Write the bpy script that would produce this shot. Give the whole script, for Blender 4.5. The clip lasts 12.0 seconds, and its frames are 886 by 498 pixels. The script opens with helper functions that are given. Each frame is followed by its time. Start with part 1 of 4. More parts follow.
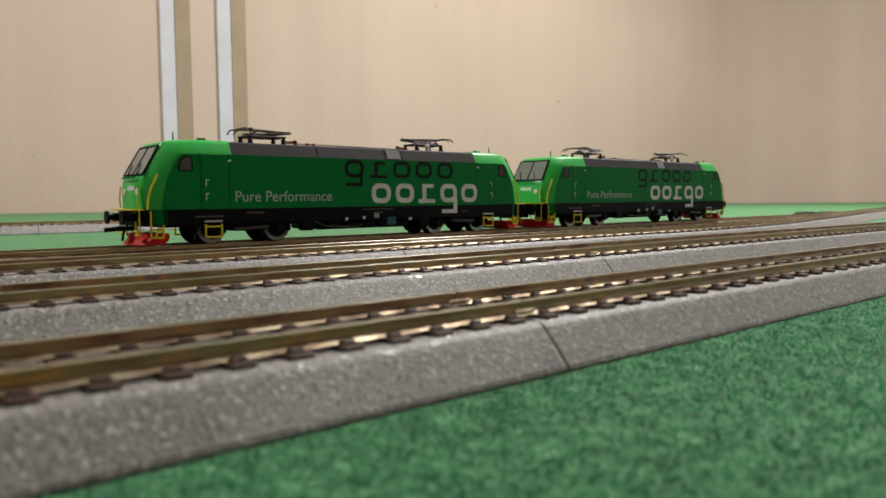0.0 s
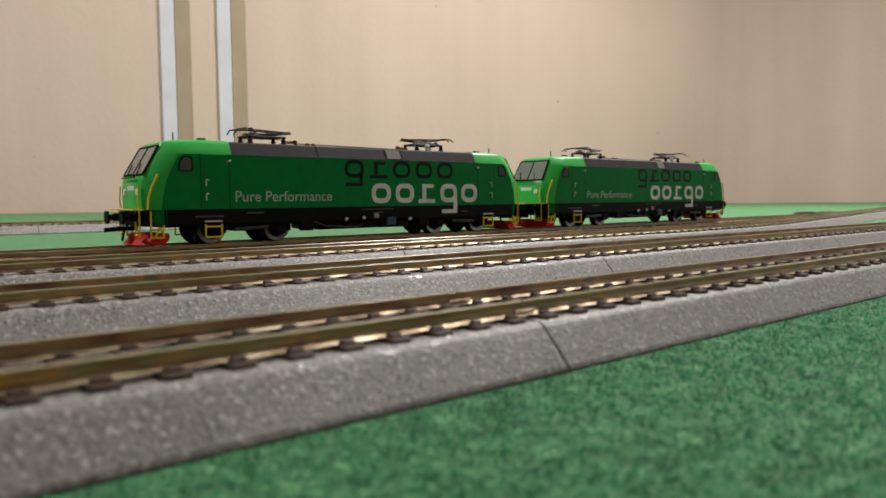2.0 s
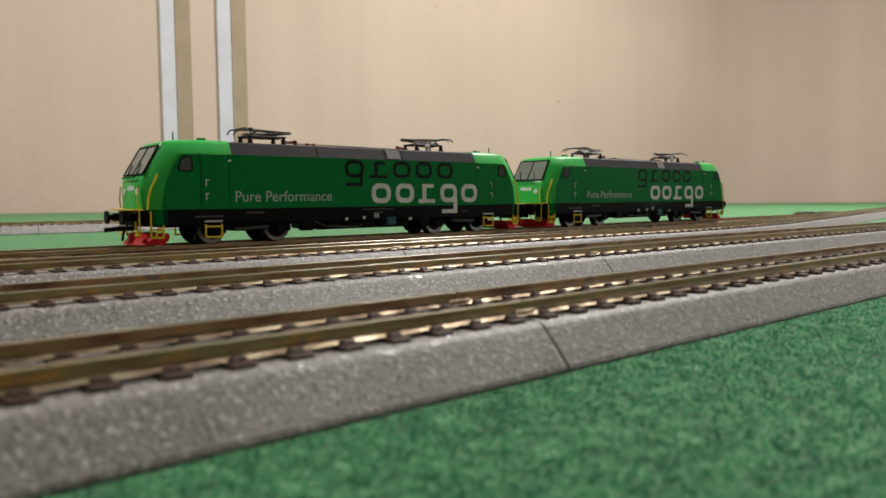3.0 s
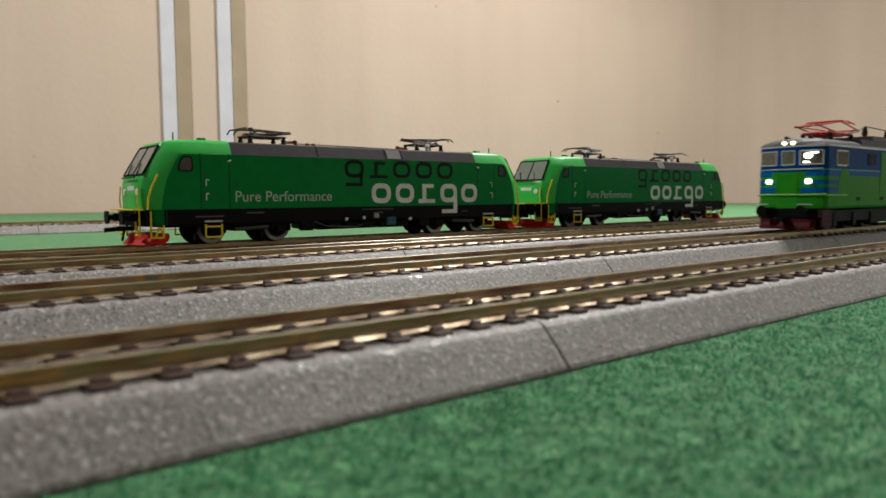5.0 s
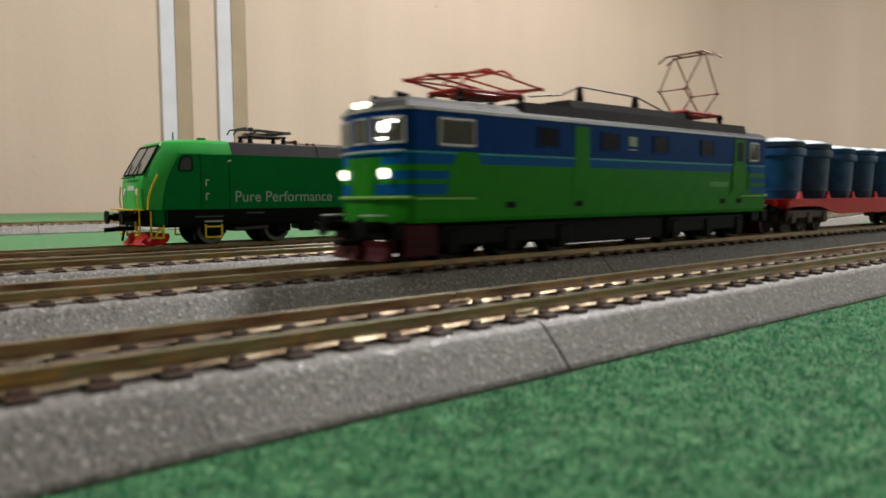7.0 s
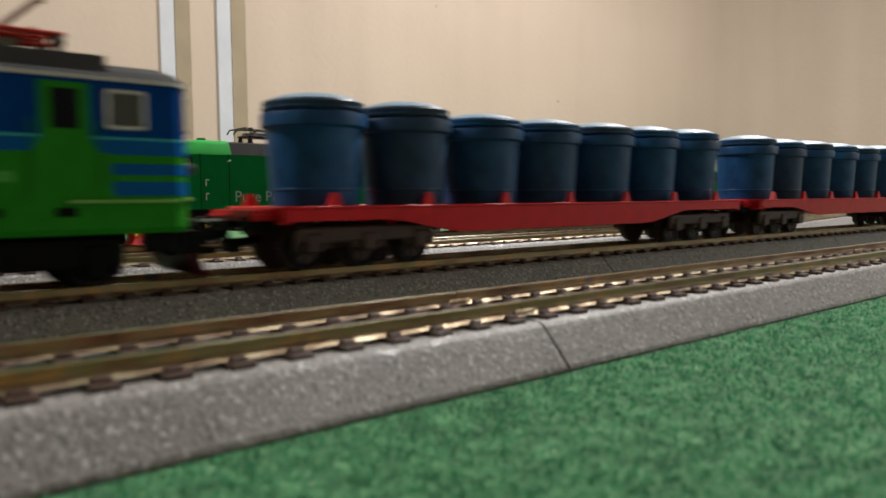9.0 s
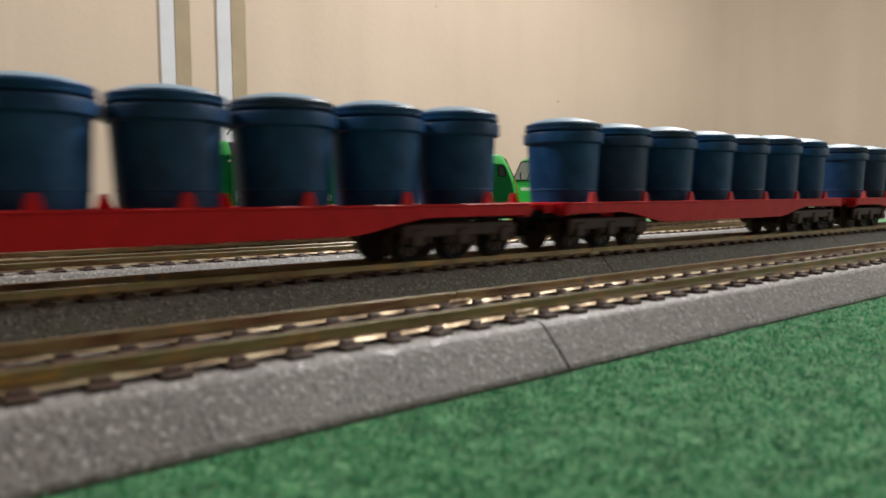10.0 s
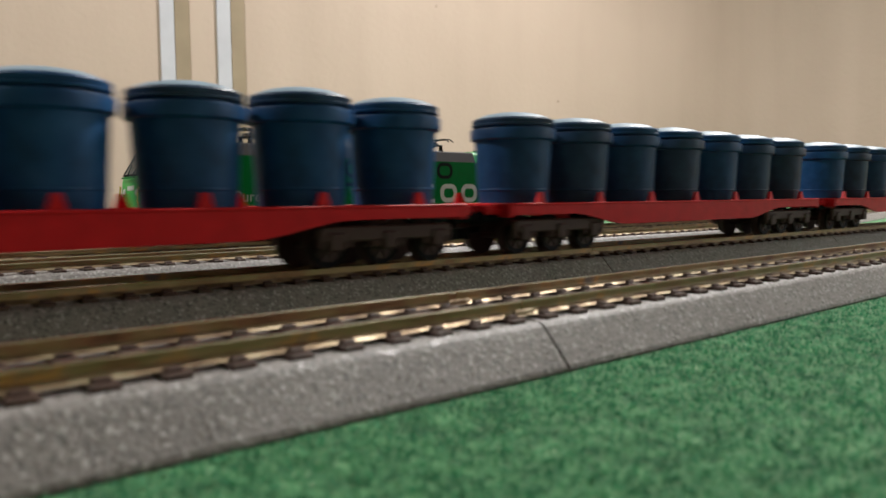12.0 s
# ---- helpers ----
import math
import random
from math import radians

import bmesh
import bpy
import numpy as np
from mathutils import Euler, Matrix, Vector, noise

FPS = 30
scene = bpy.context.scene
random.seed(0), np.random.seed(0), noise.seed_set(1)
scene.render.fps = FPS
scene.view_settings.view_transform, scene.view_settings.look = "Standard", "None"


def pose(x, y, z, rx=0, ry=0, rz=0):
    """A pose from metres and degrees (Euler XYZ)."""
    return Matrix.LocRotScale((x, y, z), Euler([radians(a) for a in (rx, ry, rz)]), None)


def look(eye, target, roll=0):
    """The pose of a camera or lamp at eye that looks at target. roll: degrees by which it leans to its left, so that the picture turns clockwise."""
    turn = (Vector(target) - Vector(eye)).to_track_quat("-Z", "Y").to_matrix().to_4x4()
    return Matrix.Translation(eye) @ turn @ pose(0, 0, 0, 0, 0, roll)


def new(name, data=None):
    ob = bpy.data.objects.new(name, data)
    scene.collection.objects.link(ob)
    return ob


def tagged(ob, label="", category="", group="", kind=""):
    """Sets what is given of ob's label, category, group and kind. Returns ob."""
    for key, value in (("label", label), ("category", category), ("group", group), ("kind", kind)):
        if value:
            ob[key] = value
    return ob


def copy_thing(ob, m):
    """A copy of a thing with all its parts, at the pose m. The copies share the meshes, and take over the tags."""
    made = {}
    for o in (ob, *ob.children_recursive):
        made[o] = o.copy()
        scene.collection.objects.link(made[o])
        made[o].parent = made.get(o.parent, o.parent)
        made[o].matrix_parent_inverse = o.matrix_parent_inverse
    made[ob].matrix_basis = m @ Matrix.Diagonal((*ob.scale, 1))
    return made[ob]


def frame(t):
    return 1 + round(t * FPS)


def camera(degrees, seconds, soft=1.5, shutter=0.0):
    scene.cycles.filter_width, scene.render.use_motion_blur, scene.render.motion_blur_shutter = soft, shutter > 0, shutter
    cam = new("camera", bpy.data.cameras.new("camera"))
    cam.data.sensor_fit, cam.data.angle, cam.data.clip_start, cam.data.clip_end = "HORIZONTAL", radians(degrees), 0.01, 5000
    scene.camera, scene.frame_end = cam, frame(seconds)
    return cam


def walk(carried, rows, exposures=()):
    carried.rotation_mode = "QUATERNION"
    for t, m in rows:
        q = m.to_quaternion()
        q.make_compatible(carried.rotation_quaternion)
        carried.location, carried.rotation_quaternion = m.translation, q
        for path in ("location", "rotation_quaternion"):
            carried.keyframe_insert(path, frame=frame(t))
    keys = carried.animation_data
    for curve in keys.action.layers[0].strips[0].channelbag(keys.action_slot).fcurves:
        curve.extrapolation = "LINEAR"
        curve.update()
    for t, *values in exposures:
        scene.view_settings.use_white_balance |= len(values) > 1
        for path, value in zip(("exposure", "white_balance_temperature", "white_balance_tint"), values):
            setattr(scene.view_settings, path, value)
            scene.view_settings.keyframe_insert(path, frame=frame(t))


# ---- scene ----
MM = 0.001
RAIL = 10.8            # rail head above the mat, in mm
Y_FRONT, Y_MAIN, Y_SIDING, Y_STORE = 98.4, 176.4, 253.9, 306.9
SPEED = 129.5          # mm a second, towards -x

cam = camera(62.3, 12.0, soft=1.6, shutter=0.6)
EYE = Vector((0, 0, 28.8)) * MM
cam.data.dof.use_dof, cam.data.dof.focus_distance, cam.data.dof.aperture_fstop = True, 0.33, 28.0
AIM = EYE + Vector((0.63707, 0.76774, -0.06893))
walk(cam, [(0.0, look(EYE, AIM, -0.504)), (12.0, look(EYE, AIM, -0.504))], exposures=[(0.0, 0.0), (12.0, 0.0)])

# ---- light ----
world = bpy.data.worlds.new("room_air")
scene.world = world
world.use_nodes = True
world.node_tree.nodes["Background"].inputs["Color"].default_value = (0.9, 0.85, 0.78, 1)
world.node_tree.nodes["Background"].inputs["Strength"].default_value = 0.05


def area_lamp(name, where, aim, watts, size, colour):
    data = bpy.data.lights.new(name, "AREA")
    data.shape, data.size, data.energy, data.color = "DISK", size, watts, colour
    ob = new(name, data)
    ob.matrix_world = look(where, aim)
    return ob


area_lamp("ceiling_light", (1.46, 0.5, 1.5), (1.15, 0.55, 0), 56, 0.3, (1.0, 0.97, 0.94))
# unseen lamp added at the left for the wall and cab fronts
area_lamp("wall_lamp", (-0.75, 0.95, 1.15), (0.6, 1.5, 0.2), 22, 0.2, (1.0, 0.97, 0.94))
# added fill, no window there: brightens the sides that face the camera
area_lamp("window_light", (2.1, -0.95, 0.75), (0.9, 0.4, 0.05), 7.2, 1.3, (0.86, 0.95, 1.0))


# ---- materials ----
def nodes_of(name):
    m = bpy.data.materials.new(name)
    m.use_nodes = True
    return m, m.node_tree.nodes, m.node_tree.links, m.node_tree.nodes["Principled BSDF"]


def ramp(nodes, links, source, stops):
    r = nodes.new("ShaderNodeValToRGB")
    while len(r.color_ramp.elements) < len(stops):
        r.color_ramp.elements.new(0.5)
    for e, (at, c) in zip(r.color_ramp.elements, stops):
        e.position, e.color = at, (*c, 1)
    links.new(source, r.inputs[0])
    return r.outputs[0]


def tex(nodes, links, kind, scale, detail=4.0):
    co = nodes.new("ShaderNodeTexCoord")
    t = nodes.new("ShaderNodeTexNoise" if kind == "noise" else "ShaderNodeTexVoronoi")
    t.inputs["Scale"].default_value = scale
    if kind == "noise":
        t.inputs["Detail"].default_value = detail
    links.new(co.outputs["Object"], t.inputs["Vector"])
    return t


def bump(nodes, links, b, height, strength, distance):
    n = nodes.new("ShaderNodeBump")
    n.inputs["Strength"].default_value, n.inputs["Distance"].default_value = strength, distance
    links.new(height, n.inputs["Height"])
    links.new(n.outputs[0], b.inputs["Normal"])


def paint(name, colour, rough=0.4, metal=0.0, vary=0.12, scale=180.0, grain=0.15, emit=0.0, gloss=0.18):
    """Moulded or painted surface: slight mottling of colour and gloss, fine relief."""
    m, nodes, links, b = nodes_of(name)
    n = tex(nodes, links, "noise", scale)
    lo, hi = [c * (1 - vary) for c in colour], [min(1, c * (1 + vary)) for c in colour]
    links.new(ramp(nodes, links, n.outputs[0], [(0.3, lo), (0.7, hi)]), b.inputs["Base Color"])
    b.inputs["Roughness"].default_value, b.inputs["Metallic"].default_value = rough, metal
    b.inputs["Specular IOR Level"].default_value = gloss
    if grain:
        f = tex(nodes, links, "noise", scale * 12)
        bump(nodes, links, b, f.outputs[0], grain, 0.0002)
    if emit:
        b.inputs["Emission Color"].default_value = (*colour, 1)
        b.inputs["Emission Strength"].default_value = emit
    return m


def mat_grass():
    m, nodes, links, b = nodes_of("flocked_grass")
    fine = tex(nodes, links, "noise", 700, 3)
    clump = tex(nodes, links, "noise", 190, 5)
    mix = nodes.new("ShaderNodeMix")
    mix.data_type, mix.inputs[0].default_value = "FLOAT", 0.5
    links.new(fine.outputs[0], mix.inputs[2])
    links.new(clump.outputs[0], mix.inputs[3])
    c = ramp(nodes, links, mix.outputs[0], [(0.4, (0.02, 0.115, 0.04)), (0.5, (0.035, 0.16, 0.056)), (0.6, (0.07, 0.235, 0.092))])
    links.new(c, b.inputs["Base Color"])
    b.inputs["Roughness"].default_value = 0.85
    b.inputs["Sheen Weight"].default_value, b.inputs["Sheen Roughness"].default_value = 0.16, 0.4
    b.inputs["Sheen Tint"].default_value = (1.0, 0.72, 0.5, 1)
    bump(nodes, links, b, mix.outputs[0], 0.9, 0.002)
    return m


def mat_ballast():
    m, nodes, links, b = nodes_of("moulded_ballast")
    v = tex(nodes, links, "voronoi", 1600)
    n = tex(nodes, links, "noise", 1900, 3)
    wide = tex(nodes, links, "noise", 60, 3)
    mix = nodes.new("ShaderNodeMix")
    mix.data_type, mix.inputs[0].default_value = "FLOAT", 0.3
    links.new(n.outputs[0], mix.inputs[2])
    links.new(wide.outputs[0], mix.inputs[3])
    c = ramp(nodes, links, mix.outputs[0], [(0.35, (0.16, 0.142, 0.136)), (0.65, (0.255, 0.231, 0.222))])
    sep = nodes.new("ShaderNodeSeparateColor")
    links.new(v.outputs["Color"], sep.inputs[0])
    # a few grains pale (painted glints), a few dark, some glossier than the rest
    pale = ramp(nodes, links, sep.outputs[0], [(0.87, (0, 0, 0)), (0.93, (1, 1, 1))])
    dark = ramp(nodes, links, sep.outputs[1], [(0.8, (0, 0, 0)), (0.85, (1, 1, 1))])
    m1, m2 = nodes.new("ShaderNodeMix"), nodes.new("ShaderNodeMix")
    m1.data_type = m2.data_type = "RGBA"
    links.new(dark, m1.inputs[0])
    links.new(c, m1.inputs[6])
    m1.inputs[7].default_value = (0.13, 0.118, 0.114, 1)
    links.new(pale, m2.inputs[0])
    links.new(m1.outputs[2], m2.inputs[6])
    m2.inputs[7].default_value = (0.36, 0.34, 0.33, 1)
    links.new(m2.outputs[2], b.inputs["Base Color"])
    r = ramp(nodes, links, sep.outputs[2], [(0.0, (0.2, 0.2, 0.2)), (0.05, (0.26, 0.26, 0.26)), (0.08, (0.58, 0.58, 0.58))])
    links.new(r, b.inputs["Roughness"])
    b.inputs["Specular IOR Level"].default_value = 0.5
    add = nodes.new("ShaderNodeMath")
    add.operation = "ADD"
    links.new(v.outputs["Distance"], add.inputs[0])
    links.new(n.outputs[0], add.inputs[1])
    bump(nodes, links, b, add.outputs[0], 0.4, 0.0002)
    return m


def mat_rail():
    m, nodes, links, b = nodes_of("nickel_silver_rail")
    n = tex(nodes, links, "noise", 90, 4)
    c = ramp(nodes, links, n.outputs[0], [(0.3, (0.62, 0.54, 0.41)), (0.7, (0.86, 0.8, 0.67))])
    links.new(c, b.inputs["Base Color"])
    b.inputs["Metallic"].default_value, b.inputs["Roughness"].default_value = 1.0, 0.22
    return m


def mat_foot():
    """Rail feet: worn metal under patchy brown tarnish."""
    m, nodes, links, b = nodes_of("worn_rail_foot")
    n = tex(nodes, links, "noise", 160, 6)
    links.new(ramp(nodes, links, n.outputs[0], [(0.35, (0.13, 0.08, 0.05)), (0.5, (0.28, 0.2, 0.12)), (0.68, (0.5, 0.41, 0.28))]), b.inputs["Base Color"])
    links.new(ramp(nodes, links, n.outputs[0], [(0.35, (0.62, 0.62, 0.62)), (0.65, (0.45, 0.45, 0.45))]), b.inputs["Roughness"])
    b.inputs["Metallic"].default_value = 0.75
    return m


def mat_web():
    """Rail flanks: olive brass with brown and orange patches of tarnish."""
    m, nodes, links, b = nodes_of("browned_rail_web")
    n = tex(nodes, links, "noise", 85, 6)
    c = ramp(nodes, links, n.outputs[0], [(0.3, (0.14, 0.075, 0.04)), (0.4, (0.27, 0.15, 0.07)), (0.48, (0.3, 0.23, 0.1)), (0.56, (0.36, 0.25, 0.13)), (0.63, (0.52, 0.27, 0.08)), (0.72, (0.2, 0.17, 0.15))])
    links.new(c, b.inputs["Base Color"])
    b.inputs["Metallic"].default_value, b.inputs["Roughness"].default_value = 0.25, 0.38
    return m


def mat_wall(name, lo, hi):
    m, nodes, links, b = nodes_of(name)
    big = tex(nodes, links, "noise", 2.2, 3)
    fine = tex(nodes, links, "noise", 60, 5)
    # upright bands of uneven light, painted into the plaster colour
    light_streak = tex(nodes, links, "noise", 5.0, 3)
    squash = nodes.new("ShaderNodeMapping")
    squash.inputs["Scale"].default_value = (1, 1, 0.06)
    co = nodes.new("ShaderNodeTexCoord")
    links.new(co.outputs["Object"], squash.inputs["Vector"])
    links.new(squash.outputs[0], light_streak.inputs["Vector"])
    mix = nodes.new("ShaderNodeMix")
    mix.data_type, mix.inputs[0].default_value = "FLOAT", 0.6
    links.new(big.outputs[0], mix.inputs[2])
    links.new(light_streak.outputs[0], mix.inputs[3])
    c = ramp(nodes, links, mix.outputs[0], [(0.35, lo), (0.65, hi)])
    pit = tex(nodes, links, "voronoi", 9)
    spot = ramp(nodes, links, pit.outputs["Distance"], [(0.025, (0.62, 0.6, 0.56)), (0.04, (1, 1, 1))])
    both = nodes.new("ShaderNodeMix")
    both.data_type, both.blend_type, both.inputs[0].default_value = "RGBA", "MULTIPLY", 1.0
    links.new(c, both.inputs[6])
    links.new(spot, both.inputs[7])
    links.new(both.outputs[2], b.inputs["Base Color"])
    b.inputs["Roughness"].default_value = 0.7
    bump(nodes, links, b, fine.outputs[0], 0.25, 0.004)
    return m


def mat_bucket():
    """Blue moulded plastic, some pieces greyer than others, with dull smears."""
    m, nodes, links, b = nodes_of("blue_bucket_plastic")
    each = nodes.new("ShaderNodeObjectInfo")
    smear = tex(nodes, links, "noise", 110, 6)
    blue = ramp(nodes, links, smear.outputs[0], [(0.3, (0.007, 0.04, 0.11)), (0.48, (0.01, 0.065, 0.185)), (0.7, (0.022, 0.095, 0.235))])
    grey = ramp(nodes, links, smear.outputs[0], [(0.3, (0.02, 0.031, 0.055)), (0.7, (0.034, 0.063, 0.115))])
    share = ramp(nodes, links, each.outputs["Random"], [(0.2, (0, 0, 0)), (1.0, (0.95, 0.95, 0.95))])
    mix = nodes.new("ShaderNodeMix")
    mix.data_type = "RGBA"
    links.new(share, mix.inputs[0])
    links.new(blue, mix.inputs[6])
    links.new(grey, mix.inputs[7])
    links.new(mix.outputs[2], b.inputs["Base Color"])
    links.new(ramp(nodes, links, smear.outputs[0], [(0.3, (0.36, 0.36, 0.36)), (0.7, (0.5, 0.5, 0.5))]), b.inputs["Roughness"])
    b.inputs["Specular IOR Level"].default_value = 0.2
    bump(nodes, links, b, tex(nodes, links, "noise", 900).outputs[0], 0.12, 0.0003)
    return m


def mat_flock():
    m, nodes, links, b = nodes_of("flock_fibre")
    g = nodes.new("ShaderNodeNewGeometry")
    clump = tex(nodes, links, "noise", 190, 5)
    mix = nodes.new("ShaderNodeMix")
    mix.data_type, mix.inputs[0].default_value = "FLOAT", 0.68
    links.new(g.outputs["Random Per Island"], mix.inputs[2])
    links.new(clump.outputs[0], mix.inputs[3])
    # the last stop paints a bright sparkle onto a few fibres
    c = ramp(nodes, links, mix.outputs[0], [(0.3, (0.014, 0.128, 0.056)), (0.46, (0.027, 0.2, 0.087)), (0.6, (0.064, 0.305, 0.138)), (0.72, (0.17, 0.43, 0.23)), (0.77, (0.6, 0.7, 0.52))])
    links.new(c, b.inputs["Base Color"])
    b.inputs["Roughness"].default_value = 0.7
    thin = nodes.new("ShaderNodeBsdfTranslucent")
    links.new(c, thin.inputs["Color"])
    share = nodes.new("ShaderNodeMixShader")
    share.inputs[0].default_value = 0.5
    links.new(b.outputs[0], share.inputs[1])
    links.new(thin.outputs[0], share.inputs[2])
    links.new(share.outputs[0], nodes["Material Output"].inputs["Surface"])
    return m


FLOCK = mat_flock()
GRASS, BALLAST, NICKEL, PLASTER = mat_grass(), mat_ballast(), mat_rail(), mat_wall("cream_plaster", (0.435, 0.327, 0.262), (0.505, 0.385, 0.315))
# east wall: its different light is put into a separate plaster tone
EAST_WALL_TONE = mat_wall("east_wall_tone", (0.54, 0.448, 0.36), (0.61, 0.51, 0.415))
SLEEPER = paint("brown_sleeper_plastic", (0.075, 0.046, 0.038), 0.42, vary=0.3, scale=400)
WEB = mat_web()
FOOT = mat_foot()
WHITE_PAINT = paint("white_batten_paint", (0.5, 0.485, 0.53), 0.5, vary=0.05, scale=20)
WOOD = paint("table_wood", (0.3, 0.19, 0.1), 0.5, scale=30)
GREEN_DARK = paint("dark_green_livery", (0.001, 0.165, 0.033), 0.42, vary=0.08, gloss=0.07)
GREEN_LIGHT = paint("light_green_livery", (0.034, 0.42, 0.072), 0.36, vary=0.06, gloss=0.25)
ROOF_GREY = paint("grey_roof", (0.036, 0.032, 0.034), 0.55, gloss=0.12)
BLACK = paint("black_underframe", (0.0045, 0.0042, 0.005), 0.5, gloss=0.06)
SOOT = paint("dark_brown_bogie", (0.02, 0.015, 0.014), 0.55, gloss=0.12)
WAGON_BOGIE = paint("red_brown_bogie", (0.066, 0.037, 0.035), 0.5, gloss=0.2)
YELLOW = paint("yellow_rail_paint", (0.72, 0.54, 0.04), 0.4)
RED = paint("red_snowplough", (0.5, 0.016, 0.012), 0.5, gloss=0.1)
LETTER_WHITE = paint("white_print", (0.62, 0.64, 0.62), 0.5, grain=0)
LETTER_GREY = paint("pale_green_print", (0.3, 0.42, 0.32), 0.5, grain=0)
LETTER_BLACK = paint("black_print", (0.004, 0.008, 0.006), 0.5, grain=0, gloss=0.1)
STEEL = paint("wheel_steel", (0.2, 0.19, 0.18), 0.4, 0.6)
DULL_STEEL = paint("dull_underframe_steel", (0.06, 0.055, 0.05), 0.45, 0.3)
PANTO = paint("grey_pantograph", (0.1, 0.09, 0.085), 0.45, 0.3)
PANTO_BROWN = paint("browned_pantograph", (0.2, 0.085, 0.055), 0.4, 0.3)
PALE_LIME = paint("pale_lime_edge", (0.2, 0.42, 0.1), 0.4)
PANTO_RED = paint("red_pantograph", (0.42, 0.03, 0.02), 0.4)
INSULATOR = paint("white_insulator", (0.7, 0.7, 0.7), 0.3)
BLUE = paint("blue_livery", (0.001, 0.042, 0.2), 0.38, vary=0.1, gloss=0.04)
BLUE_BAND = paint("mid_blue_band", (0.003, 0.085, 0.28), 0.36, vary=0.06, gloss=0.05)
LIME = paint("lime_green_livery", (0.019, 0.198, 0.013), 0.36, vary=0.08, gloss=0.06)
SILVER = paint("silver_gutter", (0.5, 0.5, 0.5), 0.35, 0.3)
WAGON_RED = paint("red_wagon_plastic", (0.58, 0.012, 0.018), 0.42, gloss=0.18)
BUCKET = mat_bucket()
# lid tops: reflected overhead light painted in as a paler blue
TOPLIT_LID = paint("toplit_lid_blue", (0.2, 0.28, 0.36), 0.5, vary=0.2, scale=120, gloss=0.5)
LAMP_GLOW = paint("lit_headlamp", (1.0, 0.95, 0.72), 0.3, emit=2.5, grain=0)
CAB_GLOW = paint("cab_lamp_glow", (1.0, 0.97, 0.9), 0.3, emit=5.0, grain=0)


def mat_glass(name, tint, rough):
    m, nodes, links, b = nodes_of(name)
    b.inputs["Base Color"].default_value = (*tint, 1)
    b.inputs["Roughness"].default_value = rough
    b.inputs["Transmission Weight"].default_value = 0.6
    b.inputs["IOR"].default_value = 1.3
    return m


GLASS = mat_glass("cab_glass", (0.5, 0.5, 0.47), 0.1)
DARK_GLASS = paint("dark_window", (0.01, 0.01, 0.014), 0.25, grain=0, gloss=0.04)


# ---- mesh helpers (all in mm) ----
def part(name, bm, material, parent=None, label="", smooth=False):
    me = bpy.data.meshes.new(name)
    bmesh.ops.recalc_face_normals(bm, faces=bm.faces)
    bm.transform(Matrix.Scale(MM, 4))
    for f in bm.faces:
        f.smooth = smooth
    bm.to_mesh(me)
    bm.free()
    me.materials.append(material)
    ob = new(name, me)
    if parent is not None:
        ob.parent = parent
    if label:
        ob["label"] = label
    return ob


def thing(name, label, category, group="", m=None):
    ob = tagged(new(name), label, category, group)
    if m is not None:
        ob.matrix_basis = m
    return ob


def at(x, y, z, rx=0, ry=0, rz=0):
    return pose(x * MM, y * MM, z * MM, rx, ry, rz)


def block(bm, x0, x1, y0, y1, z0, z1, bev=0.0, segs=1):
    got = bmesh.ops.create_cube(bm, size=1.0)["verts"]
    for v in got:
        v.co = ((x0 + x1) / 2 + v.co.x * (x1 - x0), (y0 + y1) / 2 + v.co.y * (y1 - y0), (z0 + z1) / 2 + v.co.z * (z1 - z0))
    if bev:
        edges = list({e for v in got for e in v.link_edges})
        bmesh.ops.bevel(bm, geom=edges, offset=bev, segments=segs, affect="EDGES")
    return bm


def box(x0, x1, y0, y1, z0, z1, bev=0.0, segs=1):
    return block(bmesh.new(), x0, x1, y0, y1, z0, z1, bev, segs)


def rod(bm, a, b, r, sides=8, r2=None):
    a, b = Vector(a), Vector(b)
    d = b - a
    m = Matrix.Translation((a + b) / 2) @ d.to_track_quat("Z", "Y").to_matrix().to_4x4()
    bmesh.ops.create_cone(bm, cap_ends=True, segments=sides, radius1=r, radius2=r if r2 is None else r2, depth=d.length, matrix=m)
    return bm


def path_rod(bm, pts, r, sides=6):
    for a, b in zip(pts, pts[1:]):
        rod(bm, a, b, r, sides)
    return bm


def prism(bm, outline, y0, y1):
    """An x-z outline pushed from y0 to y1."""
    lo = [bm.verts.new((x, y0, z)) for x, z in outline]
    hi = [bm.verts.new((x, y1, z)) for x, z in outline]
    n = len(outline)
    bm.faces.new(lo)
    bm.faces.new(hi[::-1])
    for i in range(n):
        bm.faces.new((lo[i], hi[i], hi[(i + 1) % n], lo[(i + 1) % n]))
    return bm


def along(bm, profile, x0, x1, steps=1, bend=None):
    """A y-z profile pushed along x from x0 to x1; bend maps (x, y) to the plan."""
    rings = []
    for k in range(steps + 1):
        x = x0 + (x1 - x0) * k / steps
        ring = []
        for y, z in profile:
            px, py = bend(x, y) if bend else (x, y)
            ring.append(bm.verts.new((px, py, z)))
        rings.append(ring)
    n = len(profile)
    for a, b in zip(rings, rings[1:]):
        for i in range(n):
            bm.faces.new((a[i], a[(i + 1) % n], b[(i + 1) % n], b[i]))
    bm.faces.new(rings[0])
    bm.faces.new(rings[-1][::-1])
    return bm


